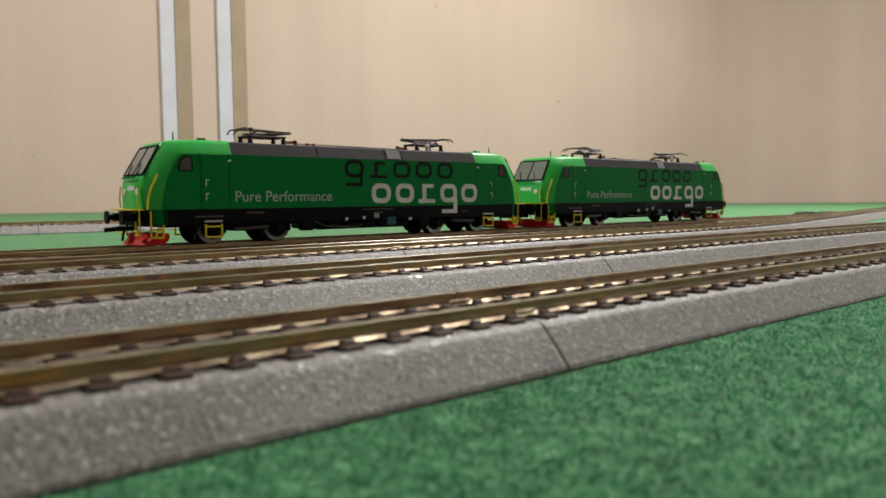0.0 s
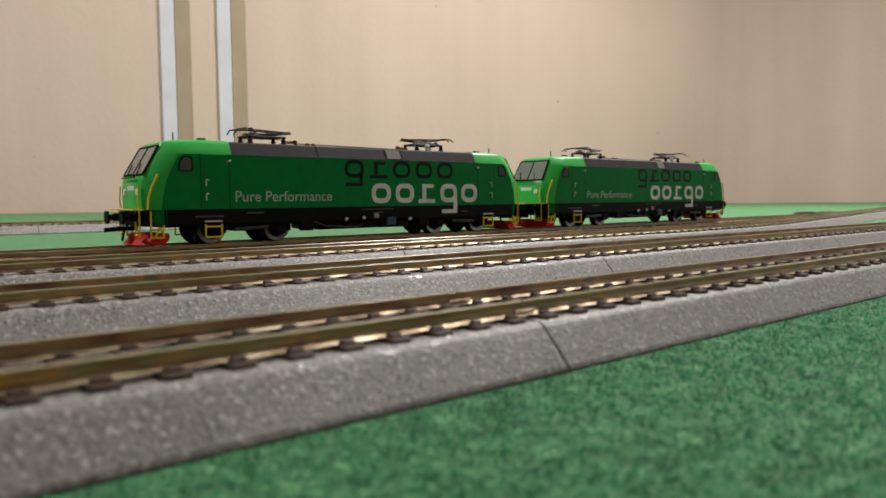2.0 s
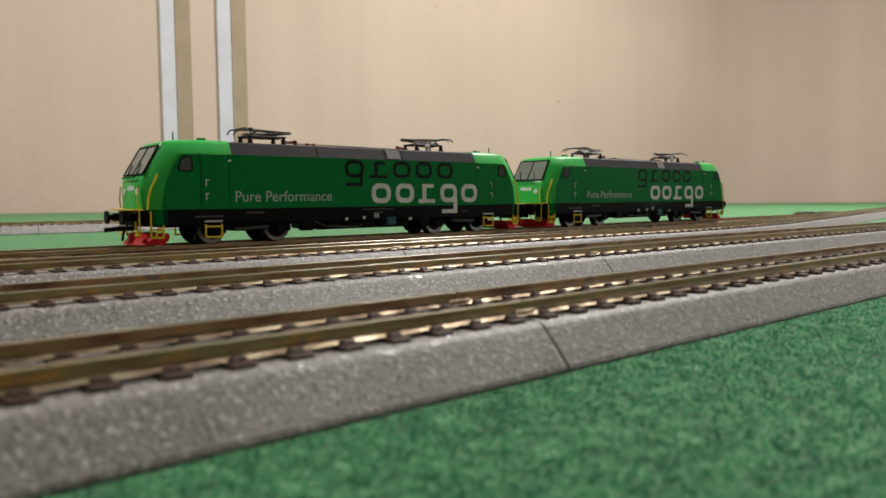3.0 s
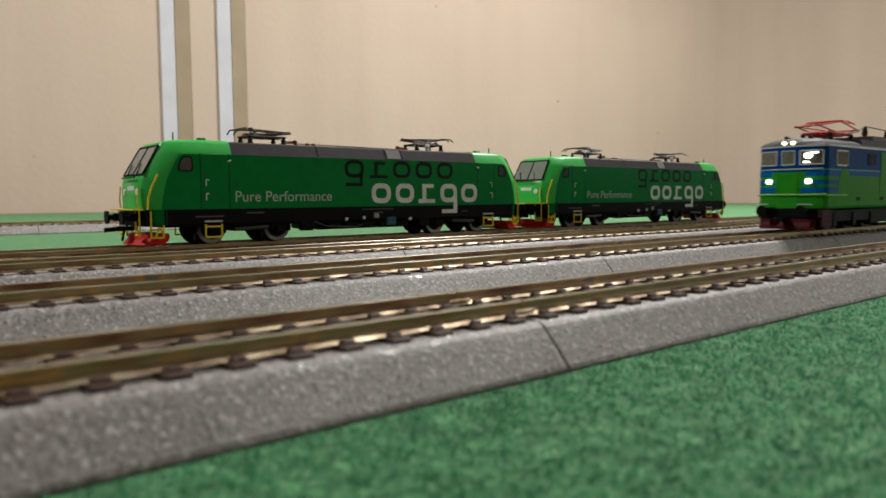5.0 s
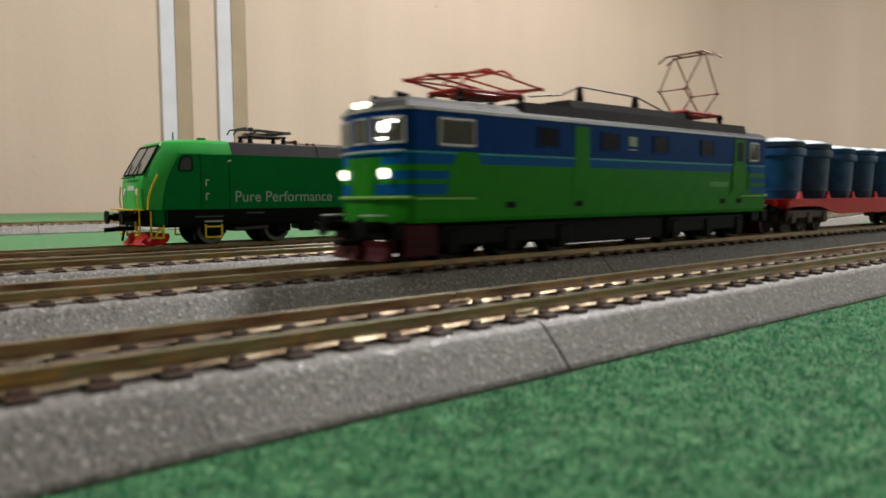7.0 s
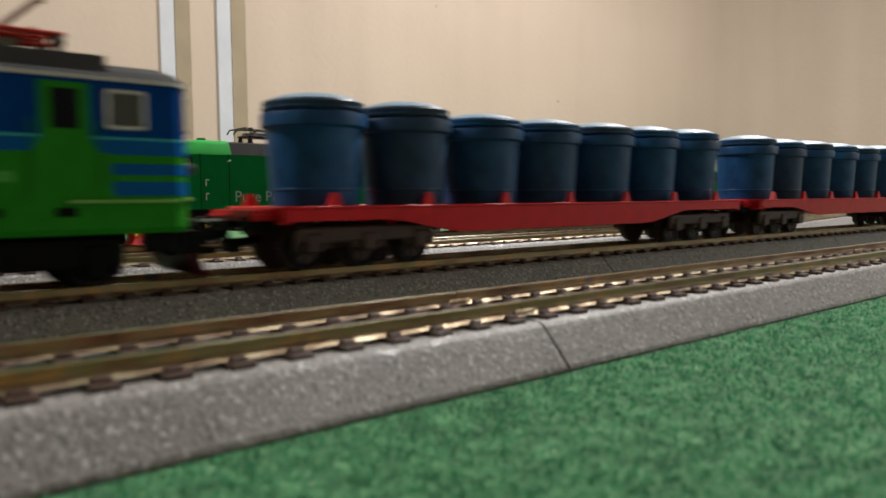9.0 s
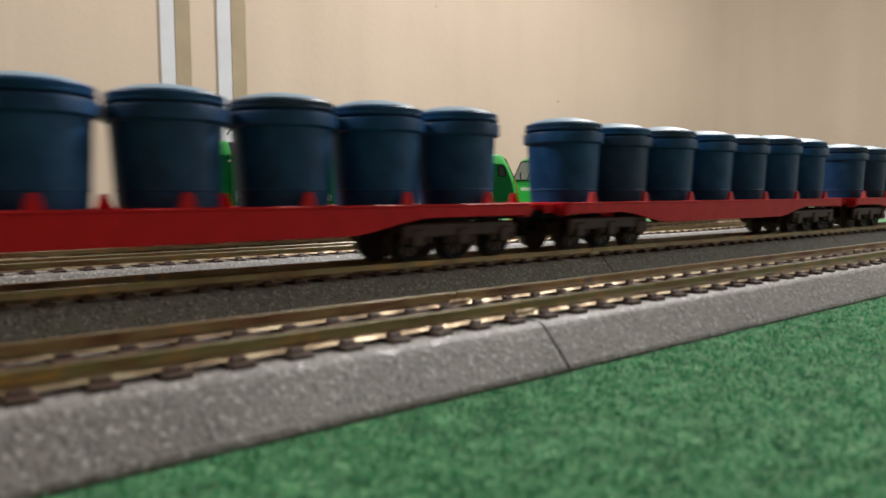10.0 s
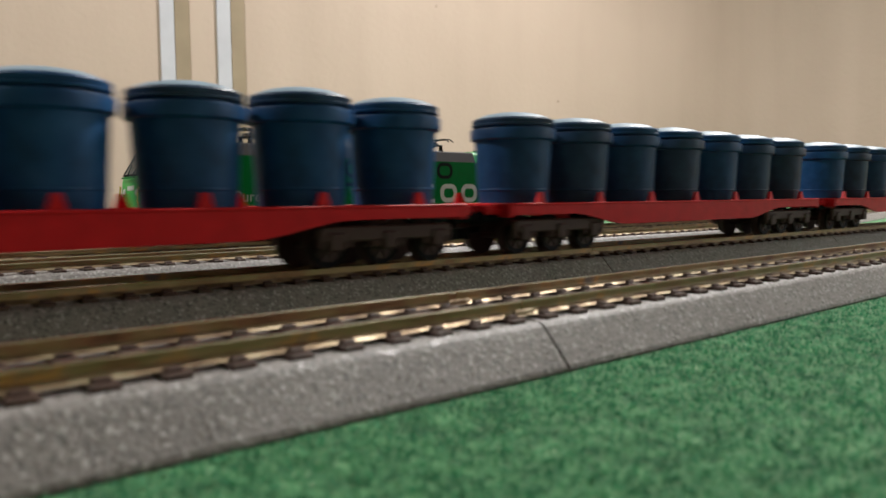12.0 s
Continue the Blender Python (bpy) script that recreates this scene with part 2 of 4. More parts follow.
def loft(bm, rings):
    """Closed rings of points, equal in number, skinned and capped."""
    vs = [[bm.verts.new(p) for p in ring] for ring in rings]
    n = len(vs[0])
    for a, b in zip(vs, vs[1:]):
        for i in range(n):
            bm.faces.new((a[i], a[(i + 1) % n], b[(i + 1) % n], b[i]))
    bm.faces.new(vs[0])
    bm.faces.new(vs[-1][::-1])
    return bm


def slab(bm, quad, normal, thick):
    """A thin plate on four or more points, raised along a normal."""
    n = Vector(normal).normalized() * thick
    lo = [Vector(q) - n * 0.2 for q in quad]
    hi = [Vector(q) + n for q in quad]
    return loft(bm, [lo, hi])


def lathe(bm, profile, sides=40, centre=(0, 0, 0)):
    """r-z pairs turned about z."""
    rings = []
    for r, z in profile:
        rings.append([(centre[0] + r * math.cos(2 * math.pi * k / sides), centre[1] + r * math.sin(2 * math.pi * k / sides), centre[2] + z) for k in range(sides)])
    return loft(bm, rings)


def wheel(parent, x, y, z, r, material, rim=None, out=-1):
    """A wheel with tread, flange, raised rim and spokes; its axle lies along y."""
    bm = bmesh.new()
    rod(bm, (0, -1.2, 0), (0, 1.2, 0), r, 28)
    rod(bm, (0, -1.2 * out, 0), (0, -1.8 * out, 0), r + 0.9, 28)
    rod(bm, (0, 1.2 * out, 0), (0, 1.9 * out, 0), r * 0.28, 12)
    for k in range(4):
        turn = Matrix.Rotation(math.pi * k / 4, 4, "Y")
        rod(bm, turn @ Vector((-r * 0.75, 1.25 * out, 0)), turn @ Vector((r * 0.75, 1.25 * out, 0)), 0.35, 6)
    w = part("wheel", bm, material, parent)
    w.matrix_basis = at(x, y, z)
    w.data.materials.append(rim or material)
    bm = bmesh.new()
    bm.from_mesh(w.data)
    ring = [(r * 0.98, 0.0), (r * 0.98, 0.5), (r * 0.72, 0.3), (r * 0.72, 0.0)]
    for k in range(28):
        a, b = 2 * math.pi * k / 28, 2 * math.pi * (k + 1) / 28
        va = [bm.verts.new((q * math.cos(a) * MM, out * (1.2 + h) * MM, q * math.sin(a) * MM)) for q, h in ring]
        vb = [bm.verts.new((q * math.cos(b) * MM, out * (1.2 + h) * MM, q * math.sin(b) * MM)) for q, h in ring]
        for i in range(3):
            f = bm.faces.new((va[i], va[i + 1], vb[i + 1], vb[i]))
            f.material_index = 1
    bm.to_mesh(w.data)
    bm.free()
    return w


# ---- the room ----
def wall_run(name, a, b, thick, z0, z1, label, material=PLASTER):
    a, b = Vector((*a, 0)), Vector((*b, 0))
    d = (b - a).normalized()
    n = Vector((-d.y, d.x, 0)) * thick
    bm = bmesh.new()
    loft(bm, [[p + Vector((0, 0, z)) for p in (a, b, b + n, a + n)] for z in (z0, z1)])
    return tagged(part(name, bm, material), label, "wall", kind="structure")


TOP, FLOOR = 1700, -800
LEFT_END, CORNER = (-2500, 2956), (2960, 1375)
# the corner behind the layout is rounded
DIR_N = Vector((LEFT_END[0] - CORNER[0], LEFT_END[1] - CORNER[1], 0)).normalized()
CUT = 420.0
NORTH_END = (CORNER[0] + DIR_N.x * CUT, CORNER[1] + DIR_N.y * CUT)
EAST_END = (CORNER[0], CORNER[1] - CUT)


def wall_corner():
    a, c, e = Vector((*EAST_END, 0)), Vector((*CORNER, 0)), Vector((*NORTH_END, 0))
    inner, outer = [], []
    for k in range(61):
        f = k / 60
        p = a * (1 - f) ** 2 + c * 2 * f * (1 - f) + e * f * f
        d = ((c - a) * (1 - f) + (e - c) * f).normalized()
        inner.append(p)
        outer.append(p + Vector((d.y, -d.x, 0)) * 100)
    bm = bmesh.new()
    loft(bm, [[p + Vector((0, 0, z)) for p in inner + outer[::-1]] for z in (FLOOR, TOP)])
    return tagged(part("wall_corner", bm, PLASTER), "rounded cream plastered room corner", "wall", kind="structure")


wall_corner()
wall_run("wall_north", NORTH_END, LEFT_END, -100, FLOOR, TOP, "cream plastered wall behind the layout")
wall_run("wall_east", (2960, -1500), EAST_END, -100, FLOOR, TOP, "plastered wall beside the layout, fall of light in its colour", EAST_WALL_TONE)
wall_run("wall_west", LEFT_END, (-2500, -1500), -100, FLOOR, TOP, "plain cream plastered wall")
wall_run("wall_south", (-2500, -1500), (2960, -1500), -100, FLOOR, TOP, "plain cream plastered wall")
tagged(part("ceiling", box(-2600, 3060, -1600, 3100, TOP, TOP + 80), paint("ceiling_white", (0.75, 0.73, 0.7), 0.8, scale=5)), "plain white painted ceiling", "ceiling", kind="structure")
tagged(part("floor", box(-2600, 3060, -1600, 3100, FLOOR - 80, FLOOR), WOOD), "plain brown wooden floor", "floor", kind="structure")

# table top and grass mat reach the wall
SLOPE = (1375 - 2956) / 5460.0


def wall_y(x):
    return 1375 + (x - 2960) * SLOPE


bm = bmesh.new()
loft(bm, [[(x, y, z) for x, y in ((-2200, -120), (2950, -120), (2950, wall_y(2950) - 4), (-2200, wall_y(-2200) - 4))] for z in (-30, -2)])
table = thing("layout_table", "wide brown wooden table under the model railway", "table")
part("tabletop", bm, WOOD, table)
for x, y in ((-2100, -60), (2880, -60), (2880, 1250), (-2100, 2700)):
    part("leg", box(x - 30, x + 30, y - 30, y + 30, FLOOR, -30, 4), WOOD, table)
bm = bmesh.new()
loft(bm, [[(x, y, z) for x, y in ((-2200, -120), (2950, -120), (2950, wall_y(2950) - 6), (-2200, wall_y(-2200) - 6))] for z in (-2, 0)])
tagged(part("grass_mat", bm, GRASS), "mottled green flocked grass mat laid over the table", "grass mat", kind="structure")


# white boards on the wall, each with a thin olive strip beside it
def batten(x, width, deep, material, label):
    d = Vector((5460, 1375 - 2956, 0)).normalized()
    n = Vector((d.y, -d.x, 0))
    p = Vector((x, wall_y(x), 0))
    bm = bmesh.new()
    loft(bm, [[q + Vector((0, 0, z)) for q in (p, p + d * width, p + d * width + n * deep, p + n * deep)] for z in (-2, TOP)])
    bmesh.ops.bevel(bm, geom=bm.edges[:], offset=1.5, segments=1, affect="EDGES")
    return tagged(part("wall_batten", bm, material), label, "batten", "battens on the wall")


OLIVE_STRIP = paint("olive_strip", (0.3, 0.23, 0.16), 0.6, vary=0.08, scale=15)
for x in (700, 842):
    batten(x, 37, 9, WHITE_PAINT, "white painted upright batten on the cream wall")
    batten(x + 37 * 0.9606 + 0.5, 39, 5, OLIVE_STRIP, "thin olive brown upright strip beside a white batten")

# ---- tracks ----
PIECE, TIES = 188.3, 23
PITCH = PIECE / TIES


def bed_profile():
    left = [(-19.3, 0), (-19.3, 0.35), (-19.9, 0.5), (-19.6, 1.1), (-14.9, 6.3), (-14.3, 6.9), (-13.7, 7.3), (-13.0, 7.6)]
    return left + [(-y, z) for y, z in left[::-1]]


HALF_RAIL = [(-1.5, 8.3), (-1.5, 8.42), (-0.95, 8.78), (-0.36, 9.2), (-0.28, 9.35), (-0.28, 10.05), (-0.5, 10.2), (-0.5, 10.68), (-0.38, 10.8)]
RAIL_PROFILE = HALF_RAIL + [(-y, z) for y, z in HALF_RAIL[::-1]]


def tie_bm():
    bm = box(-1.75, 1.75, -12.6, 12.6, 6.2, 8.38, 0.3)
    for y in (-8.7, 8.7):
        for s in (-1, 1):
            block(bm, -1.15, 1.15, y + s * 1.75 - 0.65, y + s * 1.75 + 0.65, 8.2, 8.9, 0.25)
    return bm


TIE_MESH = None


def track_piece(x, y, bend=None, length=PIECE, turn=0.0, low=0.0):
    """One length of bedded track: moulded ballast, two rails, sleepers."""
    global TIE_MESH
    t = thing("track_piece", "straight bedded model track with grey ballast and brown sleepers" if bend is None else "curved bedded model track with grey ballast and brown sleepers", "model track", "lengths of model track")
    t.matrix_basis = at(x, y, -low, 0, 0, turn)
    steps = 1 if bend is None else 10
    bm = bmesh.new()
    along(bm, bed_profile(), 0.28, length - 0.28, steps, bend)
    part("ballast_bed", bm, BALLAST, t, "grey moulded ballast with glossy grains")
    for s in (-8.7, 8.7):
        bm = bmesh.new()
        along(bm, [(a + s, b) for a, b in RAIL_PROFILE], 0.2, length - 0.2, steps, bend)
        r = part("rail", bm, NICKEL, t, "dull brassy metal rail with browned web")
        r.data.materials.append(WEB)
        r.data.materials.append(FOOT)
        for f in r.data.polygons:
            if 0.0092 < f.center.z < 0.0106:
                f.material_index = 1
            elif f.center.z < 0.0092:
                f.material_index = 2
    if bend is None:
        for s in (-8.7, 8.7):
            bm = box(-2.6, 2.6, s - 1.25, s - 0.45, 8.35, 9.3, 0.15)
            block(bm, -2.6, 2.6, s + 0.45, s + 1.25, 8.35, 9.3, 0.15)
            part("rail_joiner", bm, FOOT, t, "bright metal rail joiner")
    count = round(length / PITCH)
    for k in range(count):
        u = (k + 0.5) * length / count
        if TIE_MESH is None:
            first = part("sleeper", tie_bm(), SLEEPER, t)
            TIE_MESH = first.data
            ob = first
        else:
            ob = new("sleeper", TIE_MESH)
            ob.parent = t
        if bend is None:
            ob.matrix_basis = at(u, 0, 0)
        else:
            a, b = bend(u - 1, 0), bend(u + 1, 0)
            m = bend(u, 0)
            ob.matrix_basis = at(m[0], m[1], 0, 0, 0, math.degrees(math.atan2(b[1] - a[1], b[0] - a[0])))
    return t


def arc(radius):
    return lambda s, y: ((radius - y) * math.sin(s / radius), radius - (radius - y) * math.cos(s / radius))


STRAIGHT = track_piece(92 - 3 * PIECE, Y_FRONT)
for k in range(-2, 12):
    copy_thing(STRAIGHT, at(92 + k * PIECE, Y_FRONT, 0))
for k in range(-5, 13):
    copy_thing(STRAIGHT, at(20 + k * PIECE, Y_MAIN, 0))
for k in range(-3, 2):
    copy_thing(STRAIGHT, at(-10 + k * PIECE, Y_SIDING, 0))
for k in range(-3, 2):
    copy_thing(STRAIGHT, at(-20 + k * PIECE, Y_STORE, 0))
X_KINK, KINK = -20 + 2 * PIECE, 1.25
for k in range(2):
    copy_thing(STRAIGHT, at(X_KINK + k * PIECE * math.cos(math.radians(KINK)), Y_STORE + k * PIECE * math.sin(math.radians(KINK)), 0, 0, 0, KINK))
# the siding swings away behind the main line
X_POINTS = -10 + 2 * PIECE
R_SLIM = 1114.0
SWING = math.radians(12.1)
track_piece(X_POINTS, Y_SIDING, arc(R_SLIM), R_SLIM * SWING, 0, 0.15)
ex, ey = X_POINTS + R_SLIM * math.sin(SWING), Y_SIDING + R_SLIM * (1 - math.cos(SWING))
for k in range(6):
    copy_thing(STRAIGHT, at(ex + k * PIECE * math.cos(SWING), ey + k * PIECE * math.sin(SWING), -0.15, 0, 0, 12.1))
HOUSING = paint("brown_grey_housing", (0.12, 0.09, 0.075), 0.5)
housing = thing("point_housing", "small dark plastic housing beside the curved track", "track housing", m=at(1083, 450, 0, 0, 0, -30))
part("body", box(-16, 16, -7, 7, 0, 4.6, 1.2, 2), HOUSING, housing)
part("cover", box(-12, 12, -5, 5, 4.5, 5.8, 0.5), HOUSING, housing)
copy_thing(housing, at(1056, 470, 0, 0, 0, -20))
# a far line near the wall that curves off
for k in range(-4, 1):
    copy_thing(STRAIGHT, at(140 + k * PIECE, 752, 0, 0, 0, 0))
track_piece(140 + PIECE, 752, arc(437.5), 437.5 * math.radians(60))


SCREEN = paint("cab_glass_pale", (0.07, 0.075, 0.07), 0.08, grain=0)
# glow of the lit cab painted into the windscreen as a paler base
LIT_SCREEN = paint("pale_lit_screen", (0.12, 0.12, 0.095), 0.12, grain=0, vary=0.5, scale=110)
DARK_RED = paint("dark_red_panel", (0.05, 0.0035, 0.007), 0.5, gloss=0.08)
PALE_ROOF = paint("pale_roof_panel", (0.22, 0.21, 0.21), 0.4)
BROWN_INSULATOR = paint("brown_insulator", (0.25, 0.08, 0.04), 0.4)
SLOGAN_GREY = paint("pale_grey_print", (0.37, 0.43, 0.39), 0.5, grain=0)
DIM_PRINT = paint("dim_print", (0.08, 0.08, 0.08), 0.5, grain=0)


# ---- standing locomotives ----
def words(text, size, material, parent, name, x, y, z, label=""):
    """Printed words on a side that faces -y, from x on at base line z (mm)."""
    cu = bpy.data.curves.new(name, "FONT")
    cu.body, cu.size, cu.extrude = text, size * MM, 0.05 * MM
    tmp = bpy.data.objects.new(name, cu)
    scene.collection.objects.link(tmp)
    me = bpy.data.meshes.new_from_object(tmp.evaluated_get(bpy.context.evaluated_depsgraph_get()))
    bpy.data.objects.remove(tmp)
    me.materials.append(material)
    ob = new(name, me)
    ob.parent = parent
    ob.matrix_basis = at(x, y, z, 90, 0, 0)
    if label:
        ob["label"] = label
    return ob


def rounded(w, h, r, n=5):
    pts = []
    for cx, cz, a0 in ((w - r, r, -90), (w - r, h - r, 0), (r, h - r, 90), (r, r, 180)):
        for k in range(n + 1):
            a = math.radians(a0 + 90 * k / n)
            pts.append((cx + r * math.cos(a), cz + r * math.sin(a)))
    return pts


def ring_mark(bm, x, z, w, h, band, y):
    """A plain rounded ring, raised from a side."""
    out = rounded(w, h, min(w, h) * 0.42)
    inn = [(band + a, band + b) for a, b in rounded(w - 2 * band, h - 2 * band, (min(w, h) - 2 * band) * 0.42)]
    n = len(out)
    for face in (y, y - 0.08):
        vo = [bm.verts.new((x + a, face, z + b)) for a, b in out]
        vi = [bm.verts.new((x + a, face, z + b)) for a, b in inn]
        for i in range(n):
            bm.faces.new((vo[i], vo[(i + 1) % n], vi[(i + 1) % n], vi[i]))


def bar_mark(bm, x0, x1, z0, z1, y):
    block(bm, x0, x1, y - 0.08, y, z0, z1)


def cab_rings(sign):
    """Plan rings of a cab end with rounded corners, from the apron up to the roof."""
    rings = []
    for z, half, uc, uf, wf in ((14.5, 17, 97.6, 103.3, 12.4), (20, 17, 96.8, 103.5, 12.3), (26, 17, 95.4, 103.2, 12.1), (28, 17, 94.6, 102.3, 12),
                                (32.4, 17, 92.2, 99.8, 11.9), (36.5, 17, 89.4, 97.4, 11.8), (37, 16.8, 89.1, 97.1, 11.7), (41, 14.9, 86.6, 94.8, 10.9),
                                (41.7, 14.3, 85.6, 93.4, 10.4), (42.4, 13, 83, 89.4, 9.4), (42.7, 11, 79, 84, 8)):
        corner = [(uc + (uf - uc) * f, half + (wf - half) * f) for f in (0.0, 0.1, 0.9, 1.0)]
        corner[0] = (uc - 0.7, half)
        corner[3] = (uf, wf - 0.8)
        ring = [(68, -half)] + [(u, -v) for u, v in corner] + [(u, v) for u, v in corner[::-1]] + [(68, half)]
        rings.append([(sign * u, v, z) for u, v in ring])
    return rings


def soft_edges(ob, angle=0.5):
    """Smooth shading but for edges sharper than an angle."""
    bm = bmesh.new()
    bm.from_mesh(ob.data)
    for f in bm.faces:
        f.smooth = True
    for e in bm.edges:
        e.smooth = e.calc_face_angle(0) < angle
    bm.to_mesh(ob.data)
    bm.free()
    return ob


def pantograph_folded(parent, x, sign, material):
    """Single-arm collector folded on the roof."""
    p = part("pantograph", path_rod(bmesh.new(), [(-9, -5, 45), (9, -5, 45), (9, 5, 45), (-9, 5, 45), (-9, -5, 45)], 0.45), material, parent)
    p.matrix_basis = at(x, 0, 0.9, 0, 0, 0 if sign < 0 else 180)
    part("lower_arm", rod(bmesh.new(), (-6, 0, 45.5), (14, 0, 47.6), 0.75), material, p)
    part("guide_rod", rod(bmesh.new(), (-6, -1.5, 45.8), (14, -1.5, 47.2), 0.3), material, p)
    part("upper_arm", path_rod(bmesh.new(), [(-9, -3, 48.2), (14, 0, 47.6), (-9, 3, 48.2)], 0.4), material, p)
    for y in (-3.2, 3.2):
        part("guide_rod", path_rod(bmesh.new(), [(-9, y, 45.2), (-4, y, 47.4), (6, y, 46.6)], 0.27), material, p)
    for u in (-5, 1):
        part("cross_bar", rod(bmesh.new(), (u, -5, 45), (u, 5, 45), 0.4), material, p)
    part("drive_box", box(-8.5, -4.5, -2.2, 2.2, 45, 46.6, 0.3), material, p)
    part("spring", rod(bmesh.new(), (-4, 2, 45.6), (8, 2, 45.6), 0.7), material, p)
    bm = bmesh.new()
    rod(bm, (9, -2, 43), (15.5, -2, 43.6), 0.5)
    rod(bm, (15.5, -2, 41.2), (15.5, -2, 44.2), 0.9, 10)
    part("cable_link", bm, BROWN_INSULATOR, p, "brown cable insulator")
    bm = bmesh.new()
    for u in (-11.5, -8.5):
        path_rod(bm, [(u, -11, 46.6), (u, -8, 48.2), (u, 8, 48.2), (u, 11, 46.6)], 0.35)
    for y in (-6, 6):
        rod(bm, (-11.5, y, 48.2), (-8.5, y, 48.2), 0.3)
    part("collector_head", bm, material, p)
    for u in (-8, 8):
        for y in (-5, 5):
            part("insulator", lathe(bmesh.new(), [(1, 41.2), (1.3, 42.5), (0.8, 43.0), (1.3, 43.6), (0.8, 44), (0.8, 45)], 10, (u, y, 0)), SOOT, p)
    return p


def bogie(parent, x, axles, r, material, frame_z=(4.5, 10), rim=STEEL):
    ends = max(abs(a) for a in axles)
    bm = bmesh.new()
    for y in (-12.8, 12.8):
        block(bm, x - ends - 4.5, x + ends + 4.5, y - 1.2, y + 1.2, frame_z[0] + 1.5, frame_z[1], 0.5)
        for a in axles:
            block(bm, x + a - 2.4, x + a + 2.4, y - 1.9, y + 1.9, frame_z[0] - 1.0, frame_z[1] - 1.5, 0.6)
            for s in (-4.2, 4.2):
                rod(bm, (x + a + s, y, frame_z[0]), (x + a + s, y, frame_z[1] - 1), 1.1, 8)
    block(bm, x - 6, x + 6, -13, 13, 5, 9, 0.5)
    b = part("bogie", bm, material, parent)
    for a in axles:
        axle = part("wheelset", rod(bmesh.new(), (0, -8, 0), (0, 8, 0), 1, 8), material, parent)
        axle.matrix_basis = at(x + a, 0, r)
        axle["radius"] = r
        for y, out in ((-8.6, -1), (8.6, 1)):
            wheel(axle, 0, y, 0, r, material, rim, out)
    return b


def buffers(parent, u, sign, z, material, y=10):
    for s in (-y, y):
        bm = bmesh.new()
        rod(bm, (u, s, z), (u + sign * 4.5, s, z), 1.6, 14)
        rod(bm, (u + sign * 4.5, s, z), (u + sign * 6.5, s, z), 1.1, 12)
        b = part("buffer", bm, material, parent)
        part("buffer_head", rod(bmesh.new(), (u + sign * 6.5, s, z), (u + sign * 7.3, s, z), 2.7, 18), material, b)


